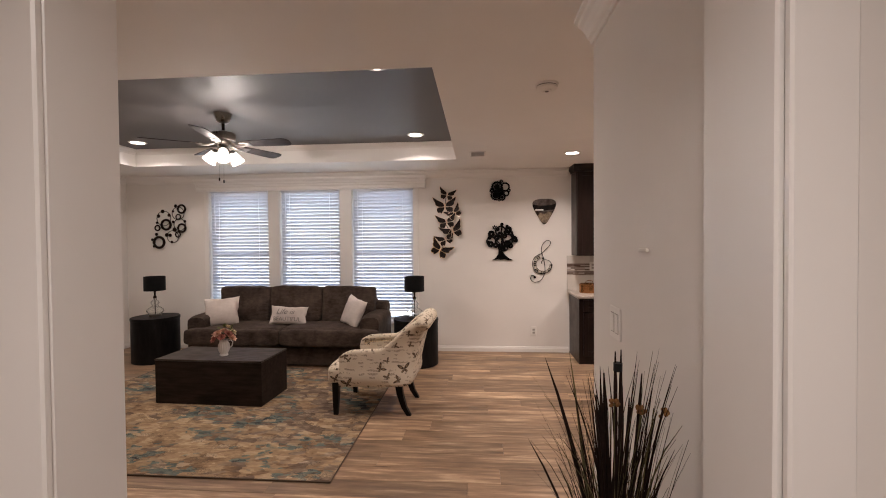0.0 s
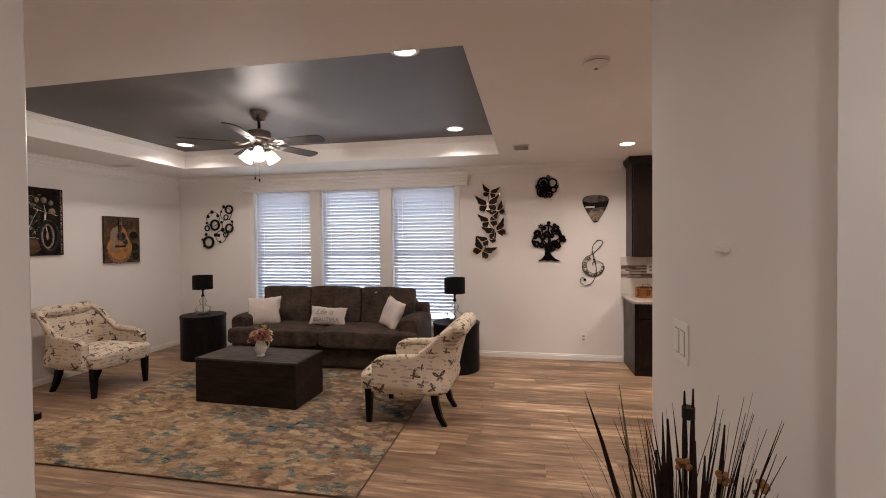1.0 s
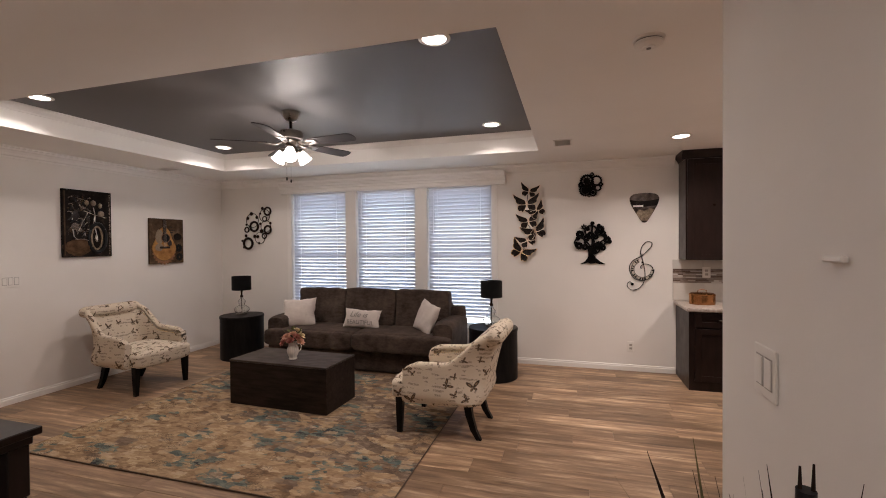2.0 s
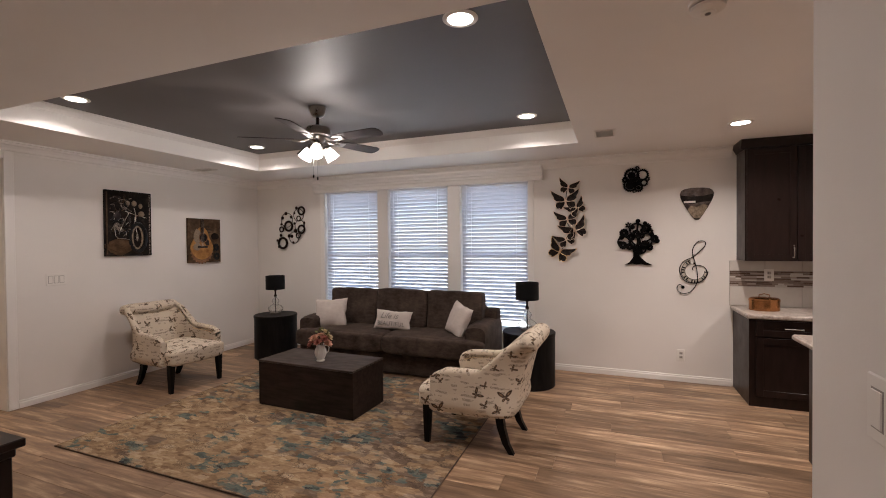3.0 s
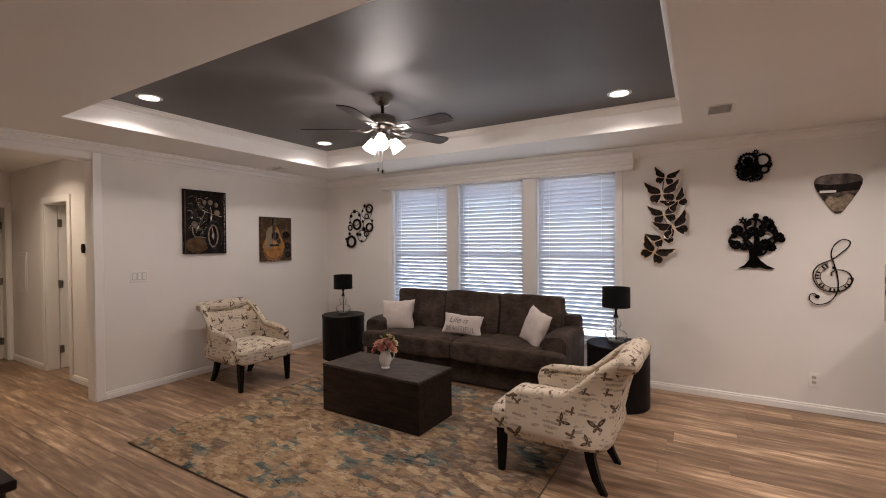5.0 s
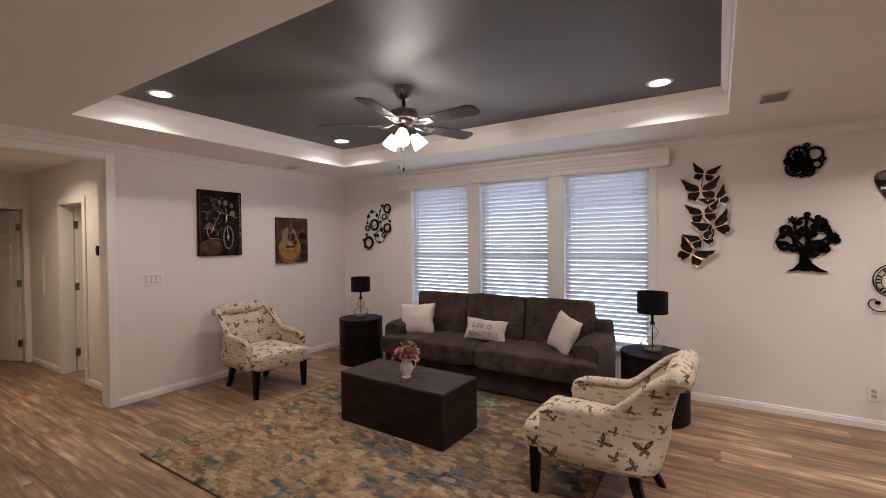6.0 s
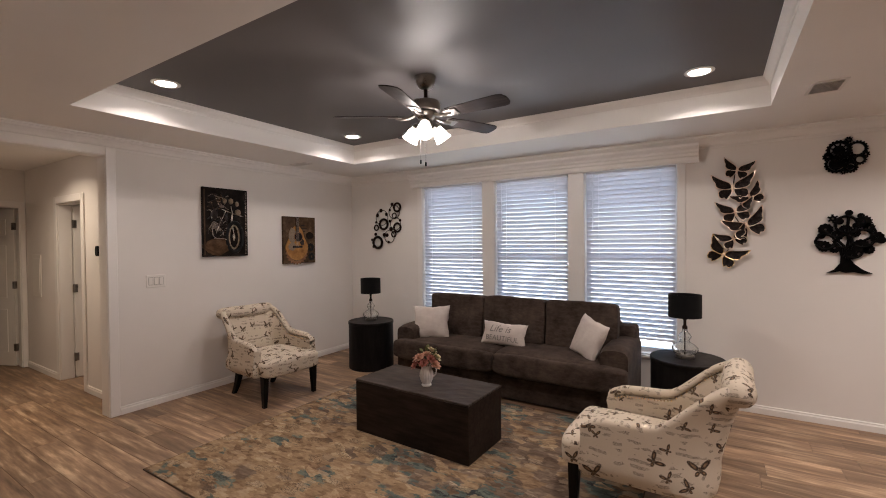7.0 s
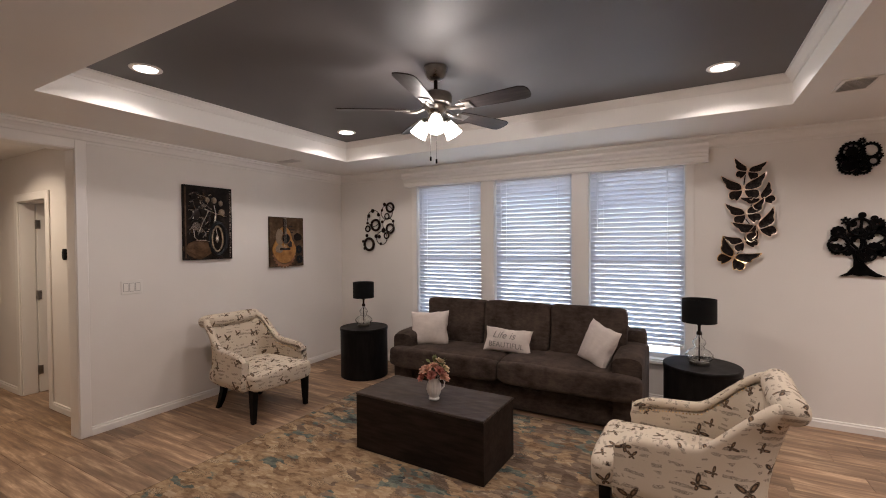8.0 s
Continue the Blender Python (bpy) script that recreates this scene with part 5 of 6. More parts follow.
def rounded(pts, sub=3):
    """A closed outline with its corners eased."""
    out, n = [], len(pts)
    for i in range(n):
        p = [Vector((*pts[(i + k) % n], 0)) for k in (-1, 0, 1, 2)]
        for k in range(sub):
            t = k / sub
            q = 0.5 * ((2 * p[1]) + (p[2] - p[0]) * t + (2 * p[0] - 5 * p[1] + 4 * p[2] - p[3]) * t * t + (3 * p[1] - p[0] - 3 * p[2] + p[3]) * t ** 3)
            out.append((q.x, q.y))
    return out


def wing(side, upper):
    """One cupped butterfly wing, unit size, hinged at the origin."""
    if upper:
        edge = [(0.02, 0.0), (0.06, 0.24), (0.24, 0.40), (0.52, 0.54), (0.82, 0.72), (1.06, 0.88), (1.02, 0.60), (0.88, 0.36), (0.84, 0.14), (0.66, 0.0), (0.40, -0.06), (0.18, -0.06)]
    else:
        edge = [(0.03, -0.02), (0.24, -0.03), (0.55, -0.03), (0.72, -0.14), (0.74, -0.38), (0.61, -0.57), (0.44, -0.53), (0.34, -0.65), (0.18, -0.48), (0.05, -0.24)]
    edge = rounded(edge)
    cx, cz = sum(p[0] for p in edge) / len(edge), sum(p[1] for p in edge) / len(edge)

    def bend(x, z):
        return -(0.06 + 0.32 * x - 0.06 * x * x)
    bm = bmesh.new()
    rings = []
    for f, dy in ((1.0, 0.0), (0.87, 0.022), (0.45, 0.06)):
        rings.append([bm.verts.new((side * (cx + (x - cx) * f), bend(cx + (x - cx) * f, z) + dy * 0.8, cz + (z - cz) * f)) for x, z in edge])
    mid = bm.verts.new((side * cx, bend(cx, cz) + 0.05, cz))
    back = [bm.verts.new((side * x, bend(x, z) + 0.07, z)) for x, z in edge]
    n = len(edge)
    for i in range(n):
        j = (i + 1) % n
        bm.faces.new((rings[0][i], rings[0][j], rings[1][j], rings[1][i])).material_index = 1
        bm.faces.new((rings[1][i], rings[1][j], rings[2][j], rings[2][i]))
        bm.faces.new((rings[2][i], rings[2][j], mid))
        bm.faces.new((back[i], back[j], rings[0][j], rings[0][i])).material_index = 1
    bm.faces.new(back)
    bmesh.ops.recalc_face_normals(bm, faces=bm.faces)
    return bm


def wire_xz(points, r, bm=None, y=-0.012, seg=6):
    return tube([(x, y, z) for x, z in points], r, seg, bm)


M["wing"] = speckled("smoky_enamelled_metal", [(0.40, (0.006, 0.0045, 0.004)), (0.55, (0.022, 0.016, 0.014)), (0.70, (0.07, 0.052, 0.044))], 5, 0.45)
M["rim"] = metal("polished_copper_nickel", (0.86, 0.70, 0.57), 0.3, 0.15)
a = on_wall("butterfly_wall_art", "gunmetal and gold wall art of seven butterflies", "wall art", -0.278, 1.269)
part("mounting_bar", wire_xz([(0.19, 0.86), (0.17, 0.70), (0.24, 0.58), (0.18, 0.45), (0.25, 0.33), (0.17, 0.22), (0.11, 0.10)], 0.004, y=-0.006), M["iron"], a)
for x, z, s, r in ((0.20, 0.845, 0.118, 12), (0.170, 0.690, 0.160, -2), (0.295, 0.600, 0.122, -32), (0.19, 0.480, 0.142, -8), (0.275, 0.350, 0.160, -22), (0.175, 0.245, 0.128, -22), (0.100, 0.105, 0.155, 28)):
    edge = M["gold"] if z < 0.2 else M["rim"]
    b = part("butterfly", tube([(0, -0.20, -0.30), (0, -0.22, 0.0), (0, -0.20, 0.26)], [0.02, 0.04, 0.025], 8), M["rim"], a, "cupped metal butterfly", pose(x, -0.006, z, 0, r, 0) @ Matrix.Scale(s * 0.95, 4), True)
    for side in (-1, 1):
        for up in (True, False):
            part("wing", wing(side, up), [M["wing"], edge], b, smooth=True)


def gear_outline(cx, cz, r, teeth, depth):
    pts = []
    for k in range(teeth):
        for f, d in ((0.0, 0), (0.30, 0), (0.42, depth), (0.78, depth), (0.9, 0)):
            a = 2 * math.pi * (k + f) / teeth
            pts.append((cx + (r + d) * math.cos(a), cz + (r + d) * math.sin(a)))
    return pts


def gear_ring(cx, cz, r, inner, teeth, depth, y0, y1):
    """A toothed ring with a round hole."""
    bm = bmesh.new()
    out = gear_outline(cx, cz, r, teeth, depth)
    n = len(out)
    hole = []
    for x, z in out:
        d = math.hypot(x - cx, z - cz)
        hole.append((cx + (x - cx) / d * inner, cz + (z - cz) / d * inner))
    v = [[bm.verts.new((x, y, z)) for x, z in pts] for pts in (out, hole) for y in (y0, y1)]
    for i in range(n):
        j = (i + 1) % n
        bm.faces.new((v[0][i], v[0][j], v[2][j], v[2][i]))
        bm.faces.new((v[1][i], v[3][i], v[3][j], v[1][j]))
        bm.faces.new((v[0][i], v[1][i], v[1][j], v[0][j]))
        bm.faces.new((v[2][i], v[2][j], v[3][j], v[3][i]))
    bmesh.ops.recalc_face_normals(bm, faces=bm.faces)
    return bm


a = on_wall("gear_wall_art", "black metal wall art of clustered gears", "wall art", 0.631, 2.163)
for k, (x, z, r, inner, teeth) in enumerate(((-0.040, 0.045, 0.074, 0.054, 20), (0.068, 0.045, 0.058, 0.042, 18), (-0.055, -0.060, 0.068, 0.052, 18), (0.082, -0.040, 0.036, 0.022, 14), (0.028, -0.092, 0.042, 0.026, 14), (0.005, -0.015, 0.048, 0.012, 12), (-0.105, 0.0, 0.030, 0.010, 10), (0.018, 0.122, 0.018, 0.008, 8), (0.115, 0.0, 0.022, 0.008, 8), (-0.015, -0.128, 0.014, 0.006, 8))):
    part("gear", gear_ring(x, z, r, inner, teeth, 0.007, -0.026 + 0.004 * (k % 3), -0.008 + 0.002 * (k % 3)), M["iron"], a)
part("spindle", disc_xz(-0.040, 0.045, 0.038, -0.024, -0.004), M["iron"], a)
part("spindle", disc_xz(-0.055, -0.060, 0.047, -0.024, -0.004), M["iron"], a)
part("spindle", disc_xz(0.028, -0.092, 0.020, -0.024, -0.004), M["iron"], a)
for k in range(9):
    part("gear_spoke", boxes((0.030, 0.060, -0.020, -0.012, -0.005, 0.005)), M["iron"], a, m=pose(-0.040, 0, 0.045, 0, 40 * k, 0))
for k in range(5):
    part("gear_spoke", boxes((0.040, 0.058, -0.020, -0.012, -0.004, 0.004)), M["iron"], a, m=pose(-0.055, 0, -0.060, 0, 72 * k + 20, 0))
part("gear_spoke", boxes((0.006, 0.056, -0.020, -0.012, -0.096, -0.088)), M["iron"], a)
part("wall_spacer", boxes((-0.01, 0.02, -0.012, 0.0, -0.02, 0.01)), M["iron"], a)

a = on_wall("tree_wall_art", "black metal wall art of a curling tree", "wall art", 0.652, 1.232)
trunk = [(-0.135, 0.0), (-0.090, 0.004), (-0.055, 0.014), (-0.02, 0.004), (0.03, 0.010), (0.080, -0.002), (0.140, 0.002), (0.085, 0.030), (0.040, 0.070), (0.012, 0.110), (0.018, 0.150), (0.062, 0.190), (0.100, 0.235), (0.072, 0.240), (0.022, 0.195), (0.000, 0.300), (-0.022, 0.190), (-0.075, 0.250), (-0.105, 0.262), (-0.060, 0.190), (-0.048, 0.130), (-0.050, 0.080), (-0.085, 0.030)]
part("trunk", plate_xz(trunk, -0.020, -0.008), M["iron"], a)
for x, z, r, w in ((-0.015, 0.385, 0.066, 0.012), (-0.140, 0.250, 0.060, 0.012), (0.078, 0.275, 0.068, 0.012), (-0.030, 0.255, 0.050, 0.010), (0.028, 0.175, 0.050, 0.011)):
    part("branch_scroll", ring_xz(x, z, r, w, y=-0.018, bar=6), M["iron"], a, smooth=True)
for x, z, r, teeth, depth in ((-0.095, 0.435, 0.024, 6, 0.014), (0.085, 0.405, 0.050, 14, 0.007), (0.115, 0.360, 0.036, 12, 0.006), (-0.140, 0.350, 0.050, 10, 0.004), (-0.020, 0.340, 0.046, 16, 0.004), (0.160, 0.285, 0.045, 9, 0.004), (-0.150, 0.215, 0.046, 12, 0.005), (-0.085, 0.200, 0.040, 12, 0.004), (0.070, 0.215, 0.056, 14, 0.005), (0.115, 0.190, 0.036, 10, 0.004), (-0.070, 0.300, 0.042, 12, 0.004), (0.035, 0.320, 0.036, 10, 0.004), (0.010, 0.150, 0.042, 12, 0.004)):
    part("leaf_cog", gear_ring(x, z, r * 0.9, 0.008, teeth, depth, -0.024 - 0.003 * (x > 0), -0.010), M["iron"], a)
for x, z, r in ((0.0, 0.478, 0.024), (0.070, 0.452, 0.022), (-0.165, 0.300, 0.026), (0.185, 0.262, 0.028), (-0.055, 0.412, 0.026), (0.045, 0.375, 0.026), (-0.180, 0.240, 0.022), (0.135, 0.330, 0.026)):
    part("leaf_disc", disc_xz(x, z, r, -0.022, -0.010, seg=16), M["iron"], a)
part("branch", wire_xz([(-0.03, 0.15), (-0.03, 0.22), (-0.09, 0.29), (-0.15, 0.34)], 0.011, y=-0.016), M["iron"], a)
part("branch", wire_xz([(-0.02, 0.15), (0.0, 0.26), (-0.01, 0.34), (0.0, 0.45)], 0.011, y=-0.016), M["iron"], a)
part("branch", wire_xz([(0.0, 0.15), (0.06, 0.24), (0.12, 0.28), (0.17, 0.29)], 0.010, y=-0.016), M["iron"], a)
part("wall_spacer", boxes((-0.030, 0.0, -0.008, 0, 0.10, 0.13)), M["iron"], a)

a = on_wall("guitar_pick_art", "metal wall art shaped like a guitar pick, photo printed", "wall art", 1.2115, 1.706)
pick = [(0.0, 0.0), (0.018, 0.004), (0.035, 0.022), (0.068, 0.075), (0.103, 0.135), (0.135, 0.195), (0.153, 0.245), (0.155, 0.280), (0.142, 0.308), (0.112, 0.326), (0.060, 0.335), (0.0, 0.337), (-0.060, 0.335), (-0.112, 0.326), (-0.142, 0.308), (-0.155, 0.280), (-0.153, 0.245), (-0.135, 0.195), (-0.103, 0.135), (-0.068, 0.075), (-0.035, 0.022), (-0.018, 0.004)]
part("plate", plate_xz(pick, -0.012, -0.006), M["mirror"], a)
part("printed_band", plate_xz([(-0.150, 0.262), (-0.146, 0.222), (-0.132, 0.190), (-0.06, 0.170), (0.03, 0.185), (0.10, 0.190), (0.134, 0.195), (0.150, 0.240), (0.154, 0.268), (0.06, 0.250), (-0.05, 0.245)], -0.0145, -0.0122), M["canvas_moto"], a, "dark printed landscape band")
part("printed_band", plate_xz([(-0.030, 0.020), (0.030, 0.020), (0.060, 0.070), (0.105, 0.148), (0.060, 0.165), (0.0, 0.135), (-0.060, 0.150), (-0.085, 0.108), (-0.055, 0.060)], -0.0145, -0.0122), M["lampglass"], a, "pale printed road")
part("lettering_bar", boxes((-0.118, -0.012, -0.0165, -0.0146, 0.180, 0.200)), M["plastic"], a, "white lettering bar")
part("wall_spacer", boxes((-0.02, 0.02, -0.006, 0, 0.18, 0.22)), M["iron"], a)

a = on_wall("treble_clef_art", "black wire treble clef with a piano-key band", "wall art", 1.022, 0.931)
SPX, SPZ = 0.285 / 168, 0.556 / 287
CLEF = "872 556 868 543 885 530 912 530 938 545 945 578 922 610 880 625 832 616 804 582 800 540 824 506 870 484 905 455 934 425 936 403 906 398 877 425 868 465 884 520 895 580 889 630 860 670 816 683 787 666 786 643 803 634 816 648"
raw = [float(q) for q in CLEF.split()]
pts = [((raw[i] - 780) * SPX, (685 - raw[i + 1]) * SPZ) for i in range(0, len(raw), 2)]


def smooth_line(pts, sub=5):
    out = []
    for i in range(len(pts) - 1):
        p = [Vector((*pts[max(0, min(len(pts) - 1, i + k))], 0)) for k in (-1, 0, 1, 2)]
        for s in range(sub):
            t = s / sub
            q = 0.5 * ((2 * p[1]) + (p[2] - p[0]) * t + (2 * p[0] - 5 * p[1] + 4 * p[2] - p[3]) * t * t + (3 * p[1] - p[0] - 3 * p[2] + p[3]) * t ** 3)
            out.append((q.x, q.y))
    return out + [pts[-1]]


part("clef_wire", wire_xz(smooth_line(pts), 0.0044, y=-0.014), M["iron"], a, smooth=True)
part("clef_ball", ball_xz(bmesh.new(), pts[-1][0], pts[-1][1], 0.017), M["iron"], a, smooth=True)
cx, cz = (880 - 780) * SPX, (685 - 560) * SPZ
bm = bmesh.new()
angs = [radians(110 + 250 * k / 40) for k in range(41)]
band = [(cx + 0.090 * math.cos(t), cz + 0.090 * math.sin(t)) for t in angs] + [(cx + 0.122 * math.cos(t), cz + 0.122 * math.sin(t)) for t in reversed(angs)]
part("keyboard_band", plate_xz(band, -0.010, -0.006, bm), M["ivory"], a, "ivory piano-key band")
for r in (0.090, 0.122):
    part("band_wire", wire_xz([(cx + r * math.cos(t), cz + r * math.sin(t)) for t in angs], 0.0026, y=-0.011), M["iron"], a, smooth=True)
for k in range(18):
    if k % 7 in (2, 6):
        continue
    t = 118 + 236 * k / 17
    part("black_key", boxes((0.096, 0.122, -0.0135, -0.0102, -0.0062, 0.0062)), M["black"], a, "small black key", pose(cx, 0, cz, 0, -t, 0))
part("wall_spacer", boxes((cx - 0.01, cx + 0.01, -0.014, 0, cz + 0.07, cz + 0.09)), M["iron"], a)

# ---- pictures on the west wall ----
def picture(name, label, y0, y1, z0, z1, mat):
    p = thing(name, label, "picture", pose(WEST, y0, z0, 0, 0, 90), "pictures on the wall")
    part("panel", boxes((0, y1 - y0, -0.032, -0.002, 0, z1 - z0), bevel=0.003), mat, p)
    return p


def lump(parent, name, x, z, rx, rz, mat, y=-0.034, ry=0.010, label="", seed=0.0):
    bm = bmesh.new()
    bmesh.ops.create_icosphere(bm, subdivisions=3, radius=1.0)
    for v in bm.verts:
        v.co += 0.16 * noise.noise_vector(v.co * 2.1 + Vector((seed, x * 9, z * 9)))
    return part(name, bm, mat, parent, label, pose(x, y, z) @ Matrix.Diagonal((rx, ry, rz, 1)), True)


p = picture("motorcycle_picture", "dark metal relief picture of a motorcycle", 3.523, 4.024, 1.377, 2.099, M["canvas_moto"])
bm = tube([(0.340 + 0.082 * math.cos(t), -0.040 - 0.010 * math.cos(t), 0.205 + 0.158 * math.sin(t)) for t in [2 * math.pi * k / 36 for k in range(36)]], 0.020, 8, closed=True)
part("front_tyre", bm, M["black"], p, "black relief tyre", smooth=True)
bm = tube([(0.330 + 0.056 * math.cos(t), -0.044, 0.205 + 0.124 * math.sin(t)) for t in [2 * math.pi * k / 32 for k in range(32)]], 0.009, 8, closed=True)
part("wheel_rim", bm, M["lampglass"], p, "copper relief wheel rim", smooth=True)
lump(p, "wheel_hub", 0.334, 0.205, 0.016, 0.040, M["pewter"], label="pewter hub")
part("mudguard", tube([(0.300, -0.040, 0.375), (0.375, -0.046, 0.360), (0.425, -0.046, 0.290), (0.440, -0.042, 0.200)], 0.011, 8), M["gunmetal"], p, smooth=True)
for pts3 in (((0.30, 0.36), (0.315, 0.47), (0.30, 0.54)), ((0.11, 0.19), (0.20, 0.19), (0.27, 0.17)), ((0.20, 0.50), (0.31, 0.46), (0.44, 0.43)), ((0.13, 0.24), (0.19, 0.38), (0.24, 0.48)), ((0.32, 0.46), (0.31, 0.36), (0.33, 0.24)), ((0.09, 0.30), (0.10, 0.22), (0.13, 0.19)), ((0.24, 0.56), (0.20, 0.62), (0.13, 0.63))):
    part("frame_bar", wire_xz(pts3, 0.0045, y=-0.041), M["pewter"], p, "pewter relief bar", smooth=True)
for x, z, rx, rz in ((0.235, 0.590, 0.030, 0.034), (0.305, 0.590, 0.034, 0.040), (0.375, 0.565, 0.026, 0.036), (0.385, 0.475, 0.042, 0.042)):
    lump(p, "headlight", x, z, rx * 0.8, rz * 0.8, M["lampglass"], ry=0.016, label="pale relief headlight")
for k, (x, z, rx, rz) in enumerate(((0.12, 0.44, 0.055, 0.075), (0.19, 0.46, 0.050, 0.060), (0.12, 0.33, 0.050, 0.050), (0.19, 0.36, 0.035, 0.055), (0.08, 0.52, 0.035, 0.045), (0.16, 0.29, 0.040, 0.032), (0.25, 0.40, 0.025, 0.05), (0.10, 0.615, 0.055, 0.040), (0.20, 0.53, 0.045, 0.022))):
    lump(p, "engine_part", x, z, rx * 0.72, rz * 0.72, M[("gunmetal", "canvas_moto", "relief")[k % 3]], seed=k * 3.1, ry=0.010, label="mottled relief engine part")
lump(p, "ground_patch", 0.15, 0.105, 0.15, 0.10, M["rust_ground"], y=-0.031, ry=0.0025, label="brown painted ground")
for k in range(90):
    q = random.Random(k)
    x, z, a = q.uniform(0.06, 0.27), q.uniform(0.22, 0.66), q.uniform(0, math.pi)
    d, bow = q.uniform(0.012, 0.038), q.uniform(-0.012, 0.012)
    part("brush_stroke", wire_xz([(x - d * math.cos(a), z - d * math.sin(a)), (x + bow, z + bow), (x + d * math.cos(a), z + d * math.sin(a))], q.uniform(0.0025, 0.0065), y=-0.034), M[("relief", "gunmetal", "pewter", "canvas_guitar", "black")[k % 5]], p, "raised metallic brush stroke", smooth=True)
part("edge_strip", boxes((0.012, 0.024, -0.036, -0.0325, 0.02, 0.70)), M["canvas_guitar"], p, "scuffed painted border")
part("edge_strip", boxes((0.470, 0.484, -0.036, -0.0325, 0.02, 0.70)), M["relief"], p, "scuffed painted border")

p = picture("guitar_picture", "brown metal relief picture of a guitar", 4.494, 4.987, 1.258, 1.840, M["canvas_guitar"])
body = []
for k in range(40):
    t = 2 * math.pi * k / 40
    z = 0.255 + 0.215 * math.sin(t)
    s = min(1, max(0, (z - 0.20) / 0.12))
    w = 0.180 * (1 - s) + 0.118 * s
    body.append((0.195 + w * math.cos(t) + 0.0, z))
part("guitar_body", plate_xz([(max(0.02, x), z) for x, z in body], -0.044, -0.033), M["amber"], p, "amber painted guitar body")
# two pale patches paint highlights onto the guitar body
lump(p, "body_highlight", 0.125, 0.345, 0.055, 0.095, M["lampglass"], y=-0.0445, ry=0.003, label="pale highlight painted on the body")
lump(p, "body_highlight", 0.12, 0.21, 0.055, 0.05, M["lampglass"], y=-0.0445, ry=0.003, seed=4, label="pale highlight painted on the body")
part("neck", boxes((0.172, 0.222, -0.052, -0.0445, 0.335, 0.575), bevel=0.003), M["espresso"], p, "dark relief neck")
part("sound_hole", disc_xz(0.212, 0.330, 0.058, -0.049, -0.0442), M["black"], p, "black sound hole")
part("rosette", ring_xz(0.212, 0.330, 0.060, 0.006, y=-0.047), M["rust"], p, smooth=True)
part("bridge", boxes((0.125, 0.275, -0.053, -0.0445, 0.195, 0.222), bevel=0.004), M["espresso"], p, "dark relief bridge")
for k in range(6):
    x = 0.178 + 0.0075 * k
    part("string", wire_xz([(x, 0.21), (x, 0.570)], 0.0009, y=-0.0545, seg=4), M["pewter"], p)
part("scratch_plate", plate_xz([(0.225, 0.30), (0.270, 0.315), (0.300, 0.285), (0.300, 0.235), (0.262, 0.225), (0.238, 0.255)], -0.0475, -0.0442), M["gunmetal"], p)
part("saw_edge", gear_ring(0.195, 0.155, 0.155, 0.125, 22, 0.014, -0.040, -0.0325), M["rust"], p, "toothed rusty rim")
for x, z in ((0.415, 0.20), (0.425, 0.08)):
    part("tuner_gear", gear_ring(x, z, 0.042, 0.014, 10, 0.010, -0.042, -0.0325), M["black"], p, "black relief gear")
for z, w in ((0.47, 0.05), (0.43, 0.09), (0.40, 0.06)):
    part("lettering_bar", boxes((0.27, 0.27 + w, -0.0345, -0.0322, z, z + 0.010)), M["black"], p, "dark painted flourish")
lump(p, "shade_patch", 0.40, 0.35, 0.07, 0.05, M["canvas_moto"], y=-0.031, ry=0.0025, label="dark painted patch")


# ---- kitchen ----
CT = 0.83


def shaker(bm_parent, x0, x1, z0, z1, y, name, mat, handle=None):
    """A shaker door or drawer front facing -y at depth y."""
    d = part(name, boxes((x0, x1, y - 0.014, y, z0, z1)), mat, bm_parent)
    w = 0.055
    part("door_stile", boxes((x0, x0 + w, y - 0.021, y - 0.0142, z0, z1), bevel=0.0015), mat, d)
    part("door_stile", boxes((x1 - w, x1, y - 0.021, y - 0.0142, z0, z1), bevel=0.0015), mat, d)
    part("door_rail", boxes((x0 + w, x1 - w, y - 0.021, y - 0.0142, z0, z0 + w), bevel=0.0015), mat, d)
    part("door_rail", boxes((x0 + w, x1 - w, y - 0.021, y - 0.0142, z1 - w, z1), bevel=0.0015), mat, d)
    if handle:
        hx, hz, vertical = handle
        v = (0, 0, 0.055) if vertical else (0.065, 0, 0)
        c = Vector((hx, y - 0.021, hz))
        o, e = Vector((0, -0.028, 0)), Vector(v)
        part("handle", tube([c - e, c - e + o, c - e * 0.6 + o * 1.15, c + e * 0.6 + o * 1.15, c + e + o, c + e], 0.0055, 8), M["chrome"], d, "satin chrome bow handle", smooth=True)
    return d


E_ = M["espresso"]
x = 1.565
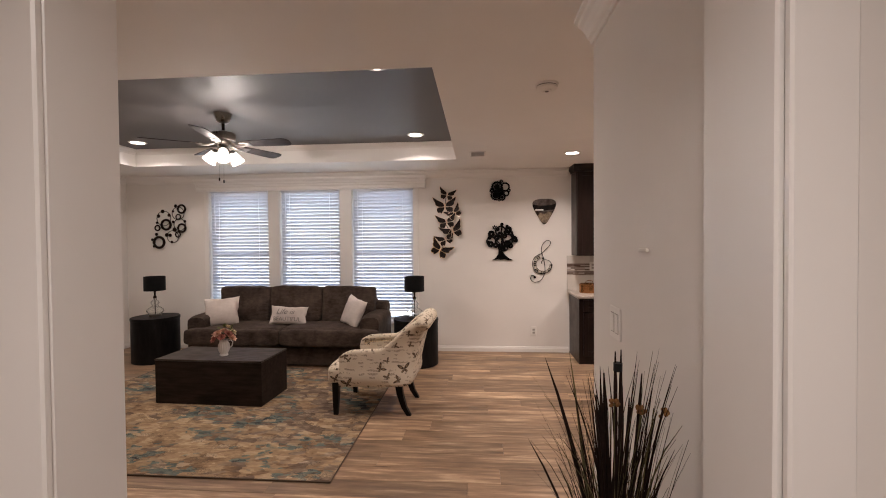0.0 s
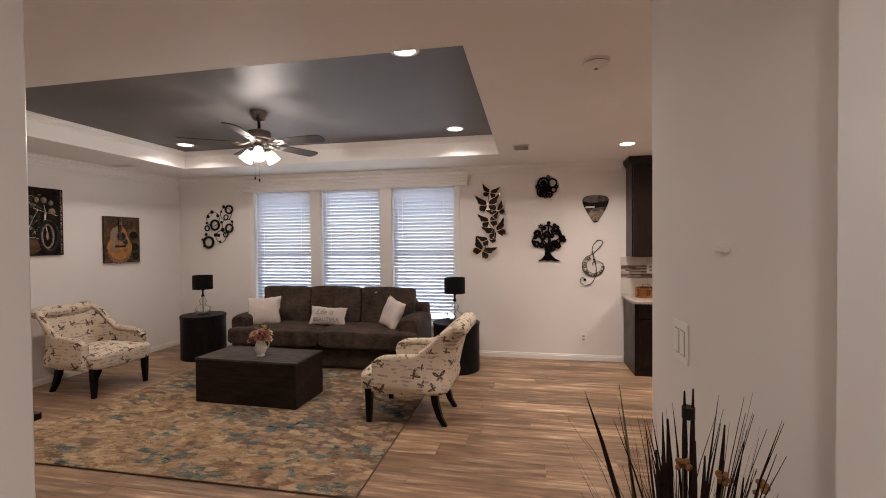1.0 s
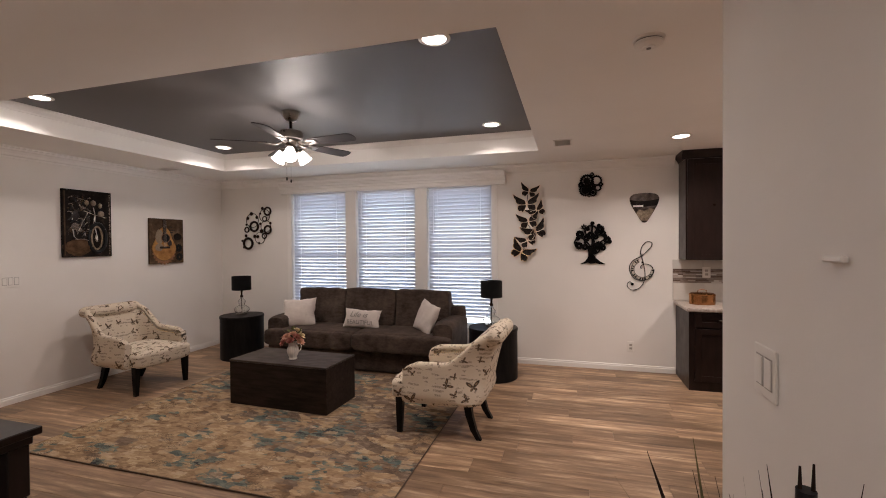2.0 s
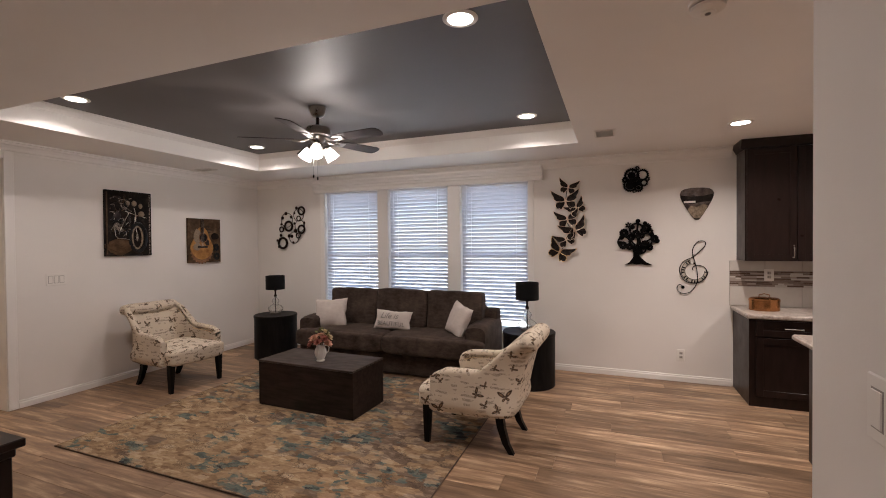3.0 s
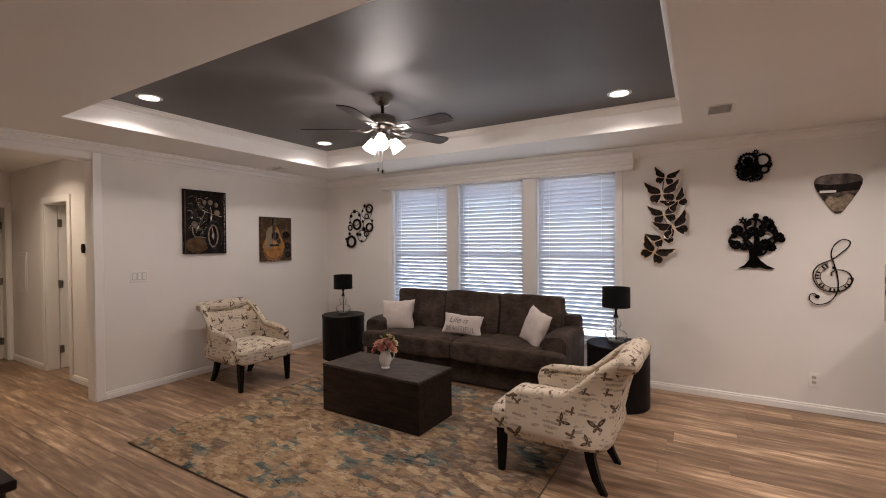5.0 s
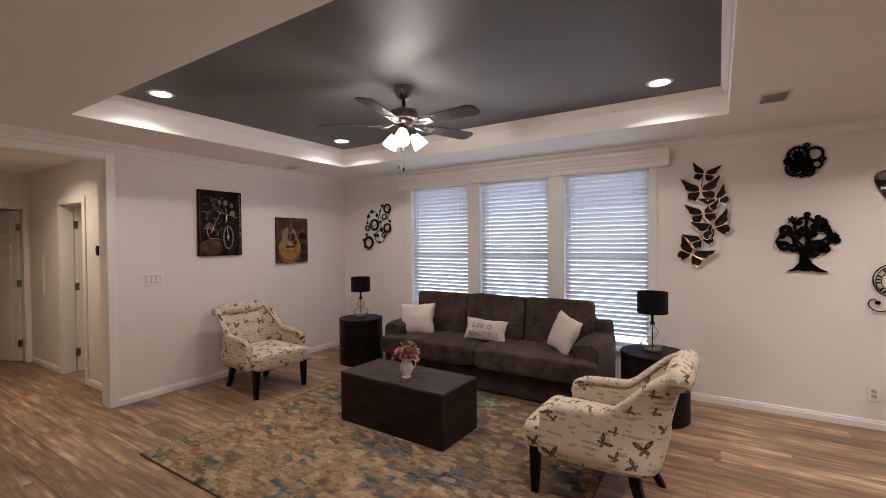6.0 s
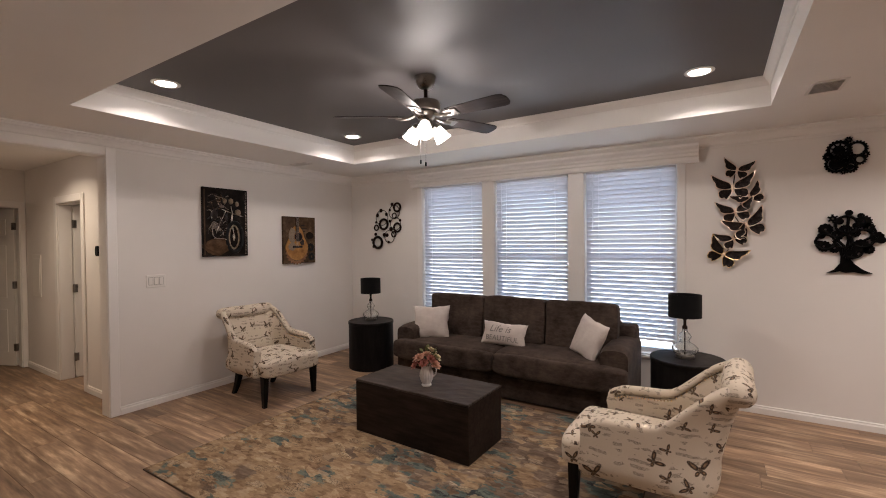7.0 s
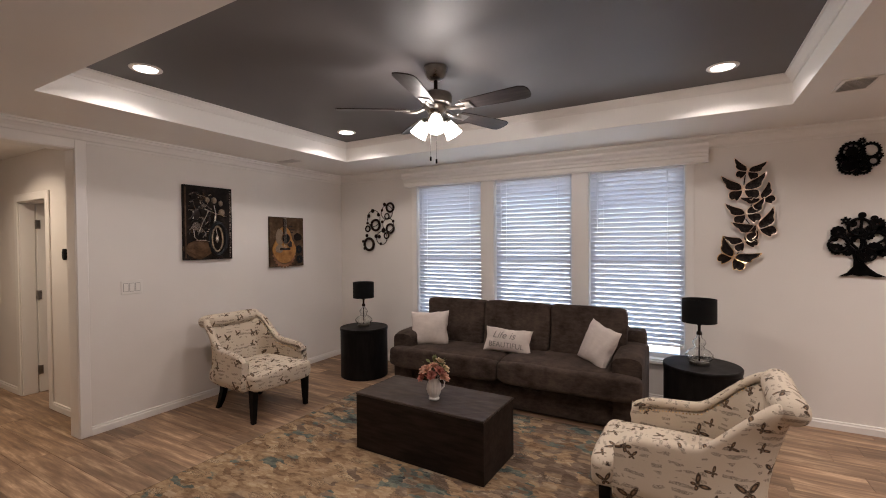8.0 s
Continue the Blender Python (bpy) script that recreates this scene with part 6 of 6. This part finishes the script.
for w, sides in ((0.80, 2), (0.80, 2), (1.03, 2)):
    u = thing("wall_cabinet", "espresso stained shaker wall cabinet up to the ceiling", "cabinet", None, "wall cabinets")
    part("body", boxes((x, x + w - 0.002, 5.392, NORTH - 0.001, 1.295, 2.35), bevel=0.002), E_, u)
    half = w / 2
    shaker(u, x + 0.012, x + half - 0.003, 1.30, 2.345, 5.391, "cabinet_door", E_, (x + half - 0.035, 1.385, True))
    shaker(u, x + half + 0.003, x + w - 0.014, 1.30, 2.345, 5.391, "cabinet_door", E_, (x + w - 0.048, 1.385, True))
    run("cornice", [(0, 0), (0.006, 0), (0.012, 0.02), (0.040, 0.055), (0.046, 0.075), (0.046, 0.088), (0, 0.088)], (x - (0.04 if x < 1.6 else 0), 5.392, 2.3505), (x + w - 0.002, 5.392, 2.3505), (0, -1, 0), E_, u)
    if x < 1.6:
        run("cornice", [(0, 0), (0.006, 0), (0.012, 0.02), (0.034, 0.055), (0.040, 0.075), (0.040, 0.088), (0, 0.088)], (x, 5.392, 2.3505), (x, NORTH - 0.001, 2.3505), (-1, 0, 0), E_, u)
    x += w
x = 1.535
for w in (0.62, 0.80, 1.20):
    u = thing("base_cabinet", "espresso stained base cabinet with one drawer", "cabinet", None, "base cabinets")
    part("body", boxes((x, x + w - 0.002, 5.14, NORTH - 0.001, 0.0, CT - 0.042), bevel=0.002), E_, u)
    shaker(u, x + 0.05, x + w - 0.012, 0.635, CT - 0.055, 5.139, "drawer_front", E_, (x + w / 2 + 0.01, 0.715, False))
    shaker(u, x + 0.05, x + w - 0.012, 0.10, 0.62, 5.139, "cabinet_door", E_)
    x += w
c = thing("countertop", "beige stone-look laminate countertop along the wall", "countertop")
part("slab", boxes((1.508, EAST - 0.001, 5.095, NORTH - 0.0125, CT - 0.040, CT), bevel=0.010), M["counter"], c)
i = thing("kitchen_island", "espresso island with a beige laminate top", "kitchen island", pose(2.08, 3.25, 0))
part("body", boxes((-0.46, 0.46, -0.86, 0.86, 0.0, CT - 0.042), bevel=0.003), E_, i)
part("worktop", boxes((-0.52, 0.52, -0.92, 0.98, CT - 0.040, CT), bevel=0.012), M["counter"], i, "beige laminate worktop")
part("end_panel", boxes((-0.468, -0.4605, -0.80, 0.80, 0.10, CT - 0.09), bevel=0.002), E_, i)

# backsplash: pale tiles with a strip of glass mosaic
b = tagged(part("backsplash", boxes((1.503, EAST - 0.001, NORTH - 0.006, NORTH - 0.0005, CT + 0.0005, 1.285)), M["grout"]), "pale tile backsplash with a brown mosaic strip", "backsplash", kind="structure")
first = None
for z0, z1 in ((CT + 0.002, 1.026), (1.184, 1.283)):
    xx, k = 1.505, 0
    first = None
    while xx < 2.75:
        if first is None:
            first = part("tile", boxes((0, 0.296, -0.007, 0, 0, z1 - z0), bevel=0.002), M["tile"], b, m=pose(xx, NORTH - 0.006, z0))
        else:
            share(first, pose(xx, NORTH - 0.006, z0))
        xx += 0.30
rng = random.Random(3)
lens = {}
for row in range(9):
    z0, xx = 1.0295 + row * 0.0170, 1.505
    while xx < 2.68:
        w = rng.choice((0.05, 0.075, 0.10, 0.13))
        if w not in lens:
            lens[w] = part("mosaic_tile", boxes((0, w - 0.0018, -0.007, 0, 0, 0.0152)), M["mosaic"], b, m=pose(xx, NORTH - 0.006, z0))
        else:
            share(lens[w], pose(xx, NORTH - 0.006, z0))
        xx += w
wall_plate("wall_outlet", "white outlet on the tiled backsplash", "outlet", pose(1.835, NORTH - 0.0135, 1.145), 0.080, 0.118, 1, False)

t = thing("copper_tin", "oval hammered copper tin with a lid handle", "tin", pose(1.725, 5.42, CT))
part("body", lathe([(0.0, 0.0), (0.118, 0.0), (0.122, 0.005), (0.122, 0.088), (0.0, 0.088)], 40, ribs=40, rib=0.004), M["copper"], t, m=Matrix.Diagonal((1, 0.75, 1, 1)), smooth=True)
part("lid", lathe([(0.0, 0.0882), (0.124, 0.0882), (0.126, 0.094), (0.122, 0.110), (0.105, 0.120), (0.0, 0.124)], 40), M["copper"], t, m=Matrix.Diagonal((1, 0.75, 1, 1)), smooth=True)
part("lid_handle", tube([(-0.045, 0, 0.120), (-0.040, 0, 0.145), (0, 0, 0.155), (0.040, 0, 0.145), (0.045, 0, 0.120)], 0.004, 8), M["copper"], t, smooth=True)
t = thing("pedestal_bowl", "dark pedestal bowl with fruit on the countertop", "bowl", pose(2.27, 5.40, CT))
part("bowl", lathe([(0.0, 0.0), (0.062, 0.0), (0.066, 0.008), (0.030, 0.022), (0.024, 0.060), (0.060, 0.082), (0.150, 0.098), (0.160, 0.108), (0.150, 0.108), (0.05, 0.094), (0.0, 0.092)], 40), M["bronze"], t, smooth=True)
for k, (fx, fy, fr, mt, nm) in enumerate(((-0.105, -0.01, 0.036, "orange", "orange fruit"), (-0.06, -0.07, 0.034, "orange", "orange fruit"), (0.02, -0.085, 0.034, "rust", "brown fruit"), (0.09, -0.055, 0.038, "orange", "orange fruit"), (0.0, 0.02, 0.070, "turkey", "brown gourd"), (0.09, 0.05, 0.040, "rust", "brown fruit"))):
    f = thing("fruit", nm + " in the pedestal bowl", "fruit", pose(2.27 + fx, 5.40 + fy, CT + 0.100 + fr * 0.88), "fruit in the bowl")
    part("skin", lathe([(0.0, -fr * 0.9), (fr * 0.5, -fr * 0.86), (fr * 0.9, -fr * 0.45), (fr, 0), (fr * 0.88, fr * 0.5), (fr * 0.45, fr * 0.85), (0.0, fr * 0.82)], 24, ribs=8, rib=0.02), M[mt], f, smooth=True)
    part("stalk", tube([(0, 0, fr * 0.80), (0.002, 0, fr * 1.0)], 0.003, 6), M["straw"], f)


# ---- dried grass in a floor vase beside the doorway ----
v = thing("floor_vase", "tall brown floor vase standing by the wall", "vase", pose(0.668, 0.95, 0))
part("body", lathe([(0.0, 0.0), (0.075, 0.0), (0.085, 0.01), (0.105, 0.16), (0.100, 0.30), (0.070, 0.44), (0.055, 0.52), (0.065, 0.55), (0.060, 0.55), (0.050, 0.52), (0.064, 0.44), (0.0, 0.30)], 40), M["bronze"], v, smooth=True)
g = thing("dried_grass", "tall dark dried grass stems in the floor vase", "dried plant", pose(0.668, 0.95, 0.31))
rng = random.Random(21)


def blade_strip(lean, turn, length, width, curl, droop=0.0):
    """A long flat tapering leaf."""
    bm, rows, n = bmesh.new(), [], 9
    p, ang = Vector((0, 0, 0)), radians(1.0)
    d = Vector((math.cos(turn), math.sin(turn), 0))
    side = Vector((-d.y, d.x, 0))
    for i in range(n + 1):
        t = i / n
        w = width * (1 - t) ** 0.6 * (0.5 + 0.5 * min(1, t * 5)) + 0.0004
        tw = side * math.cos(curl * t) + d * math.sin(curl * t)
        rows.append([bm.verts.new(p - tw * w), bm.verts.new(p + d.cross(side) * 0.0 + Vector((d.x, d.y, 0)) * 0.15 * w), bm.verts.new(p + tw * w)])
        a = lean * (0.35 + 0.65 * t) + droop * t ** 3
        p = p + length / n * (d * math.sin(a) + Vector((0, 0, math.cos(a))))
    for a, b in zip(rows, rows[1:]):
        bm.faces.new((a[0], a[1], b[1], b[0]))
        bm.faces.new((a[1], a[2], b[2], b[1]))
    return bm


def wall_reach(turn, length):
    """The lean that keeps a stem clear of the wall beside the vase."""
    c = math.cos(turn)
    return 9.0 if c < 0.05 else 0.105 / (c * length)


def stems(name, count, lengths, widths, leans, droops, mats, turns=(1.2, 5.75), label=""):
    for k in range(count):
        turn, ln = rng.uniform(*turns), rng.uniform(*lengths)
        dr = rng.uniform(*droops)
        lean = rng.uniform(*leans)
        room = wall_reach(turn, ln)
        if lean + dr * 0.3 > room:
            lean, dr = min(lean, room * 0.8), 0.05
        part(name, blade_strip(lean, turn, ln, rng.uniform(*widths), rng.uniform(-2, 2), dr), M[mats[k % len(mats)]], g, label, pose(rng.uniform(-0.03, 0.03), rng.uniform(-0.03, 0.03), 0))


stems("grass_blade", 46, (0.60, 0.90), (0.003, 0.0075), (0.02, 0.26), (0, 0.7), ("straw", "straw", "straw", "straw_green"))
stems("grass_stem", 70, (0.50, 0.84), (0.0010, 0.0021), (0.05, 0.34), (0, 1.1), ("straw_green", "straw", "straw"))
# wisps on the side towards the door
stems("grass_stem", 64, (0.70, 0.96), (0.0009, 0.0022), (0.14, 0.40), (0.0, 0.35), ("straw", "straw_green", "straw"), (4.75, 5.25))
stems("grass_blade", 14, (0.70, 0.95), (0.003, 0.006), (0.10, 0.34), (0.0, 0.3), ("straw",), (4.75, 5.25))
stems("broad_leaf", 12, (0.66, 0.90), (0.007, 0.013), (0.04, 0.30), (0, 0.35), ("straw",), (1.8, 5.3), "broad dark dried leaf")
for turn, lean, ln, w in ((2.9, 0.26, 0.90, 0.018), (3.3, 0.44, 0.74, 0.017), (3.9, 0.15, 0.84, 0.022)):
    part("broad_leaf", blade_strip(lean, turn, ln, w, 0.7, 0.12), M["straw"], g, "broad dark dried leaf")
# a bundle of thick dark stems, tied near their ragged tops
for x, y, z, r in ((-0.008, -0.030, 0.915, 0.0065), (0.005, -0.032, 0.92, 0.006), (-0.032, -0.020, 0.86, 0.0075), (0.045, -0.055, 0.87, 0.006), (0.028, -0.020, 0.80, 0.0065), (-0.055, -0.035, 0.81, 0.007), (0.060, -0.085, 0.80, 0.0045), (0.0, -0.055, 0.84, 0.007), (-0.02, 0.02, 0.78, 0.008)):
    r *= 0.72
    part("bulrush", tube([(x * 0.2, y * 0.2, 0), (x * 0.45, y * 0.6, 0.45), (x * 0.9, y * 0.95, z - 0.08), (x, y, z)], [r, r * 1.1, r, r * 0.3], 8), M["straw"], g, "thick dark stem", smooth=True)
part("stem_tie", tube([(-0.002, -0.030, 0.868), (-0.002, -0.031, 0.888)], 0.0105, 14), M["black"], g, "dark glossy tape round the stems", smooth=True)
for x, y, z in ((0.070, -0.110, 0.800), (0.035, -0.08, 0.795), (-0.02, -0.06, 0.80)):
    part("stem", tube([(0, 0, 0), (x * 0.4, y * 0.4, z * 0.6), (x, y, z)], 0.0014, 5), M["straw_green"], g)
    bm = bmesh.new()
    for k in range(16):
        a, e = rng.uniform(0, 6.28), rng.uniform(-1, 1)
        o = Vector((math.cos(a) * math.cos(e), math.sin(a) * math.cos(e), math.sin(e))) * 0.010
        bmesh.ops.create_icosphere(bm, subdivisions=1, radius=0.0045, matrix=Matrix.Translation(Vector((x, y, z)) + o))
    part("seed_head", bm, M["pod"], g, "round brown seed head", smooth=True)

# ---- dark console rack against the near wall ----
c = thing("console_table", "black-brown wooden console rack with a moulded top", "console table", pose(-2.0, 0.955, 0))
part("tabletop", boxes((-0.86, 0.86, -0.265, 0.265, 0.928, 0.952), bevel=0.003), M["espresso"], c)
part("moulding", boxes((-0.845, 0.845, -0.250, 0.250, 0.902, 0.9278), bevel=0.004), M["espresso"], c)
for sx in (-1, 1):
    part("front_post", boxes((sx * 0.80 - 0.035, sx * 0.80 + 0.035, 0.190, 0.245, 0.745, 0.9018), bevel=0.003), M["espresso"], c)
    part("side_rail", boxes((sx * 0.80 - 0.030, sx * 0.80 + 0.030, -0.190, 0.240, 0.715, 0.7448), bevel=0.003), M["espresso"], c)
    part("back_leg", boxes((sx * 0.80 - 0.033, sx * 0.80 + 0.033, -0.250, -0.190, 0.0, 0.9018), bevel=0.003), M["espresso"], c)
part("lower_shelf", boxes((-0.83, 0.83, -0.25, 0.20, 0.50, 0.525), bevel=0.003), M["espresso"], c)
for sx in (-1, 1):
    part("front_leg", boxes((sx * 0.76 - 0.03, sx * 0.76 + 0.03, 0.10, 0.16, 0.0, 0.4998), bevel=0.003), M["espresso"], c)
t = thing("metal_tray", "dark round tray with a polished metal rim", "tray", pose(-1.40, 0.98, 0.5253))
part("tray_bowl", lathe([(0.0, 0.0), (0.13, 0.0), (0.150, 0.030), (0.147, 0.030), (0.128, 0.004), (0.0, 0.004)], 40), M["iron"], t, smooth=True)
part("rim", tube([(0.150 * math.cos(2 * math.pi * k / 36), 0.150 * math.sin(2 * math.pi * k / 36), 0.032) for k in range(36)], 0.005, 8, closed=True), M["chrome"], t, "polished metal rim", smooth=True)

# ---- floor planks ----
floor = setting("floor", boxes((-10.0, EAST + 0.14, -2.74, NORTH + 0.14, -0.06, -0.0125)), M["plank"], "greige wood-look plank floor, laid lengthwise", "floor")
PW, PL = 0.182, 1.22


def plank_bm(length):
    return boxes((0, length - 0.0012, 0, PW - 0.0012, -0.012, 0.0), bevel=0.0009)


rng = random.Random(4)
shared, rest, row, y = {}, bmesh.new(), 0, -2.60
while y < NORTH - 0.001:
    x = -9.9 - rng.random() * PL
    while x < EAST:
        a, b = max(x, -9.88), min(x + PL, EAST)
        d = min(PW, NORTH - y)
        if b - a > 0.05:
            inside = a < 2.2 and b > WEST and y + PW > SOUTH - 0.1
            if inside:
                key = round(b - a, 3)
                if key not in shared:
                    shared[key] = part("plank", plank_bm(b - a), M["plank"], floor, m=pose(a, y, 0))
                else:
                    share(shared[key], pose(a, y, 0))
            else:
                box(rest, a, b - 0.0012, y, y + PW - 0.0012, -0.012, 0.0)
        x += PL
    y += PW
    row += 1
tagged(part("far_planks", rest, M["plank"], floor), kind="stuff")
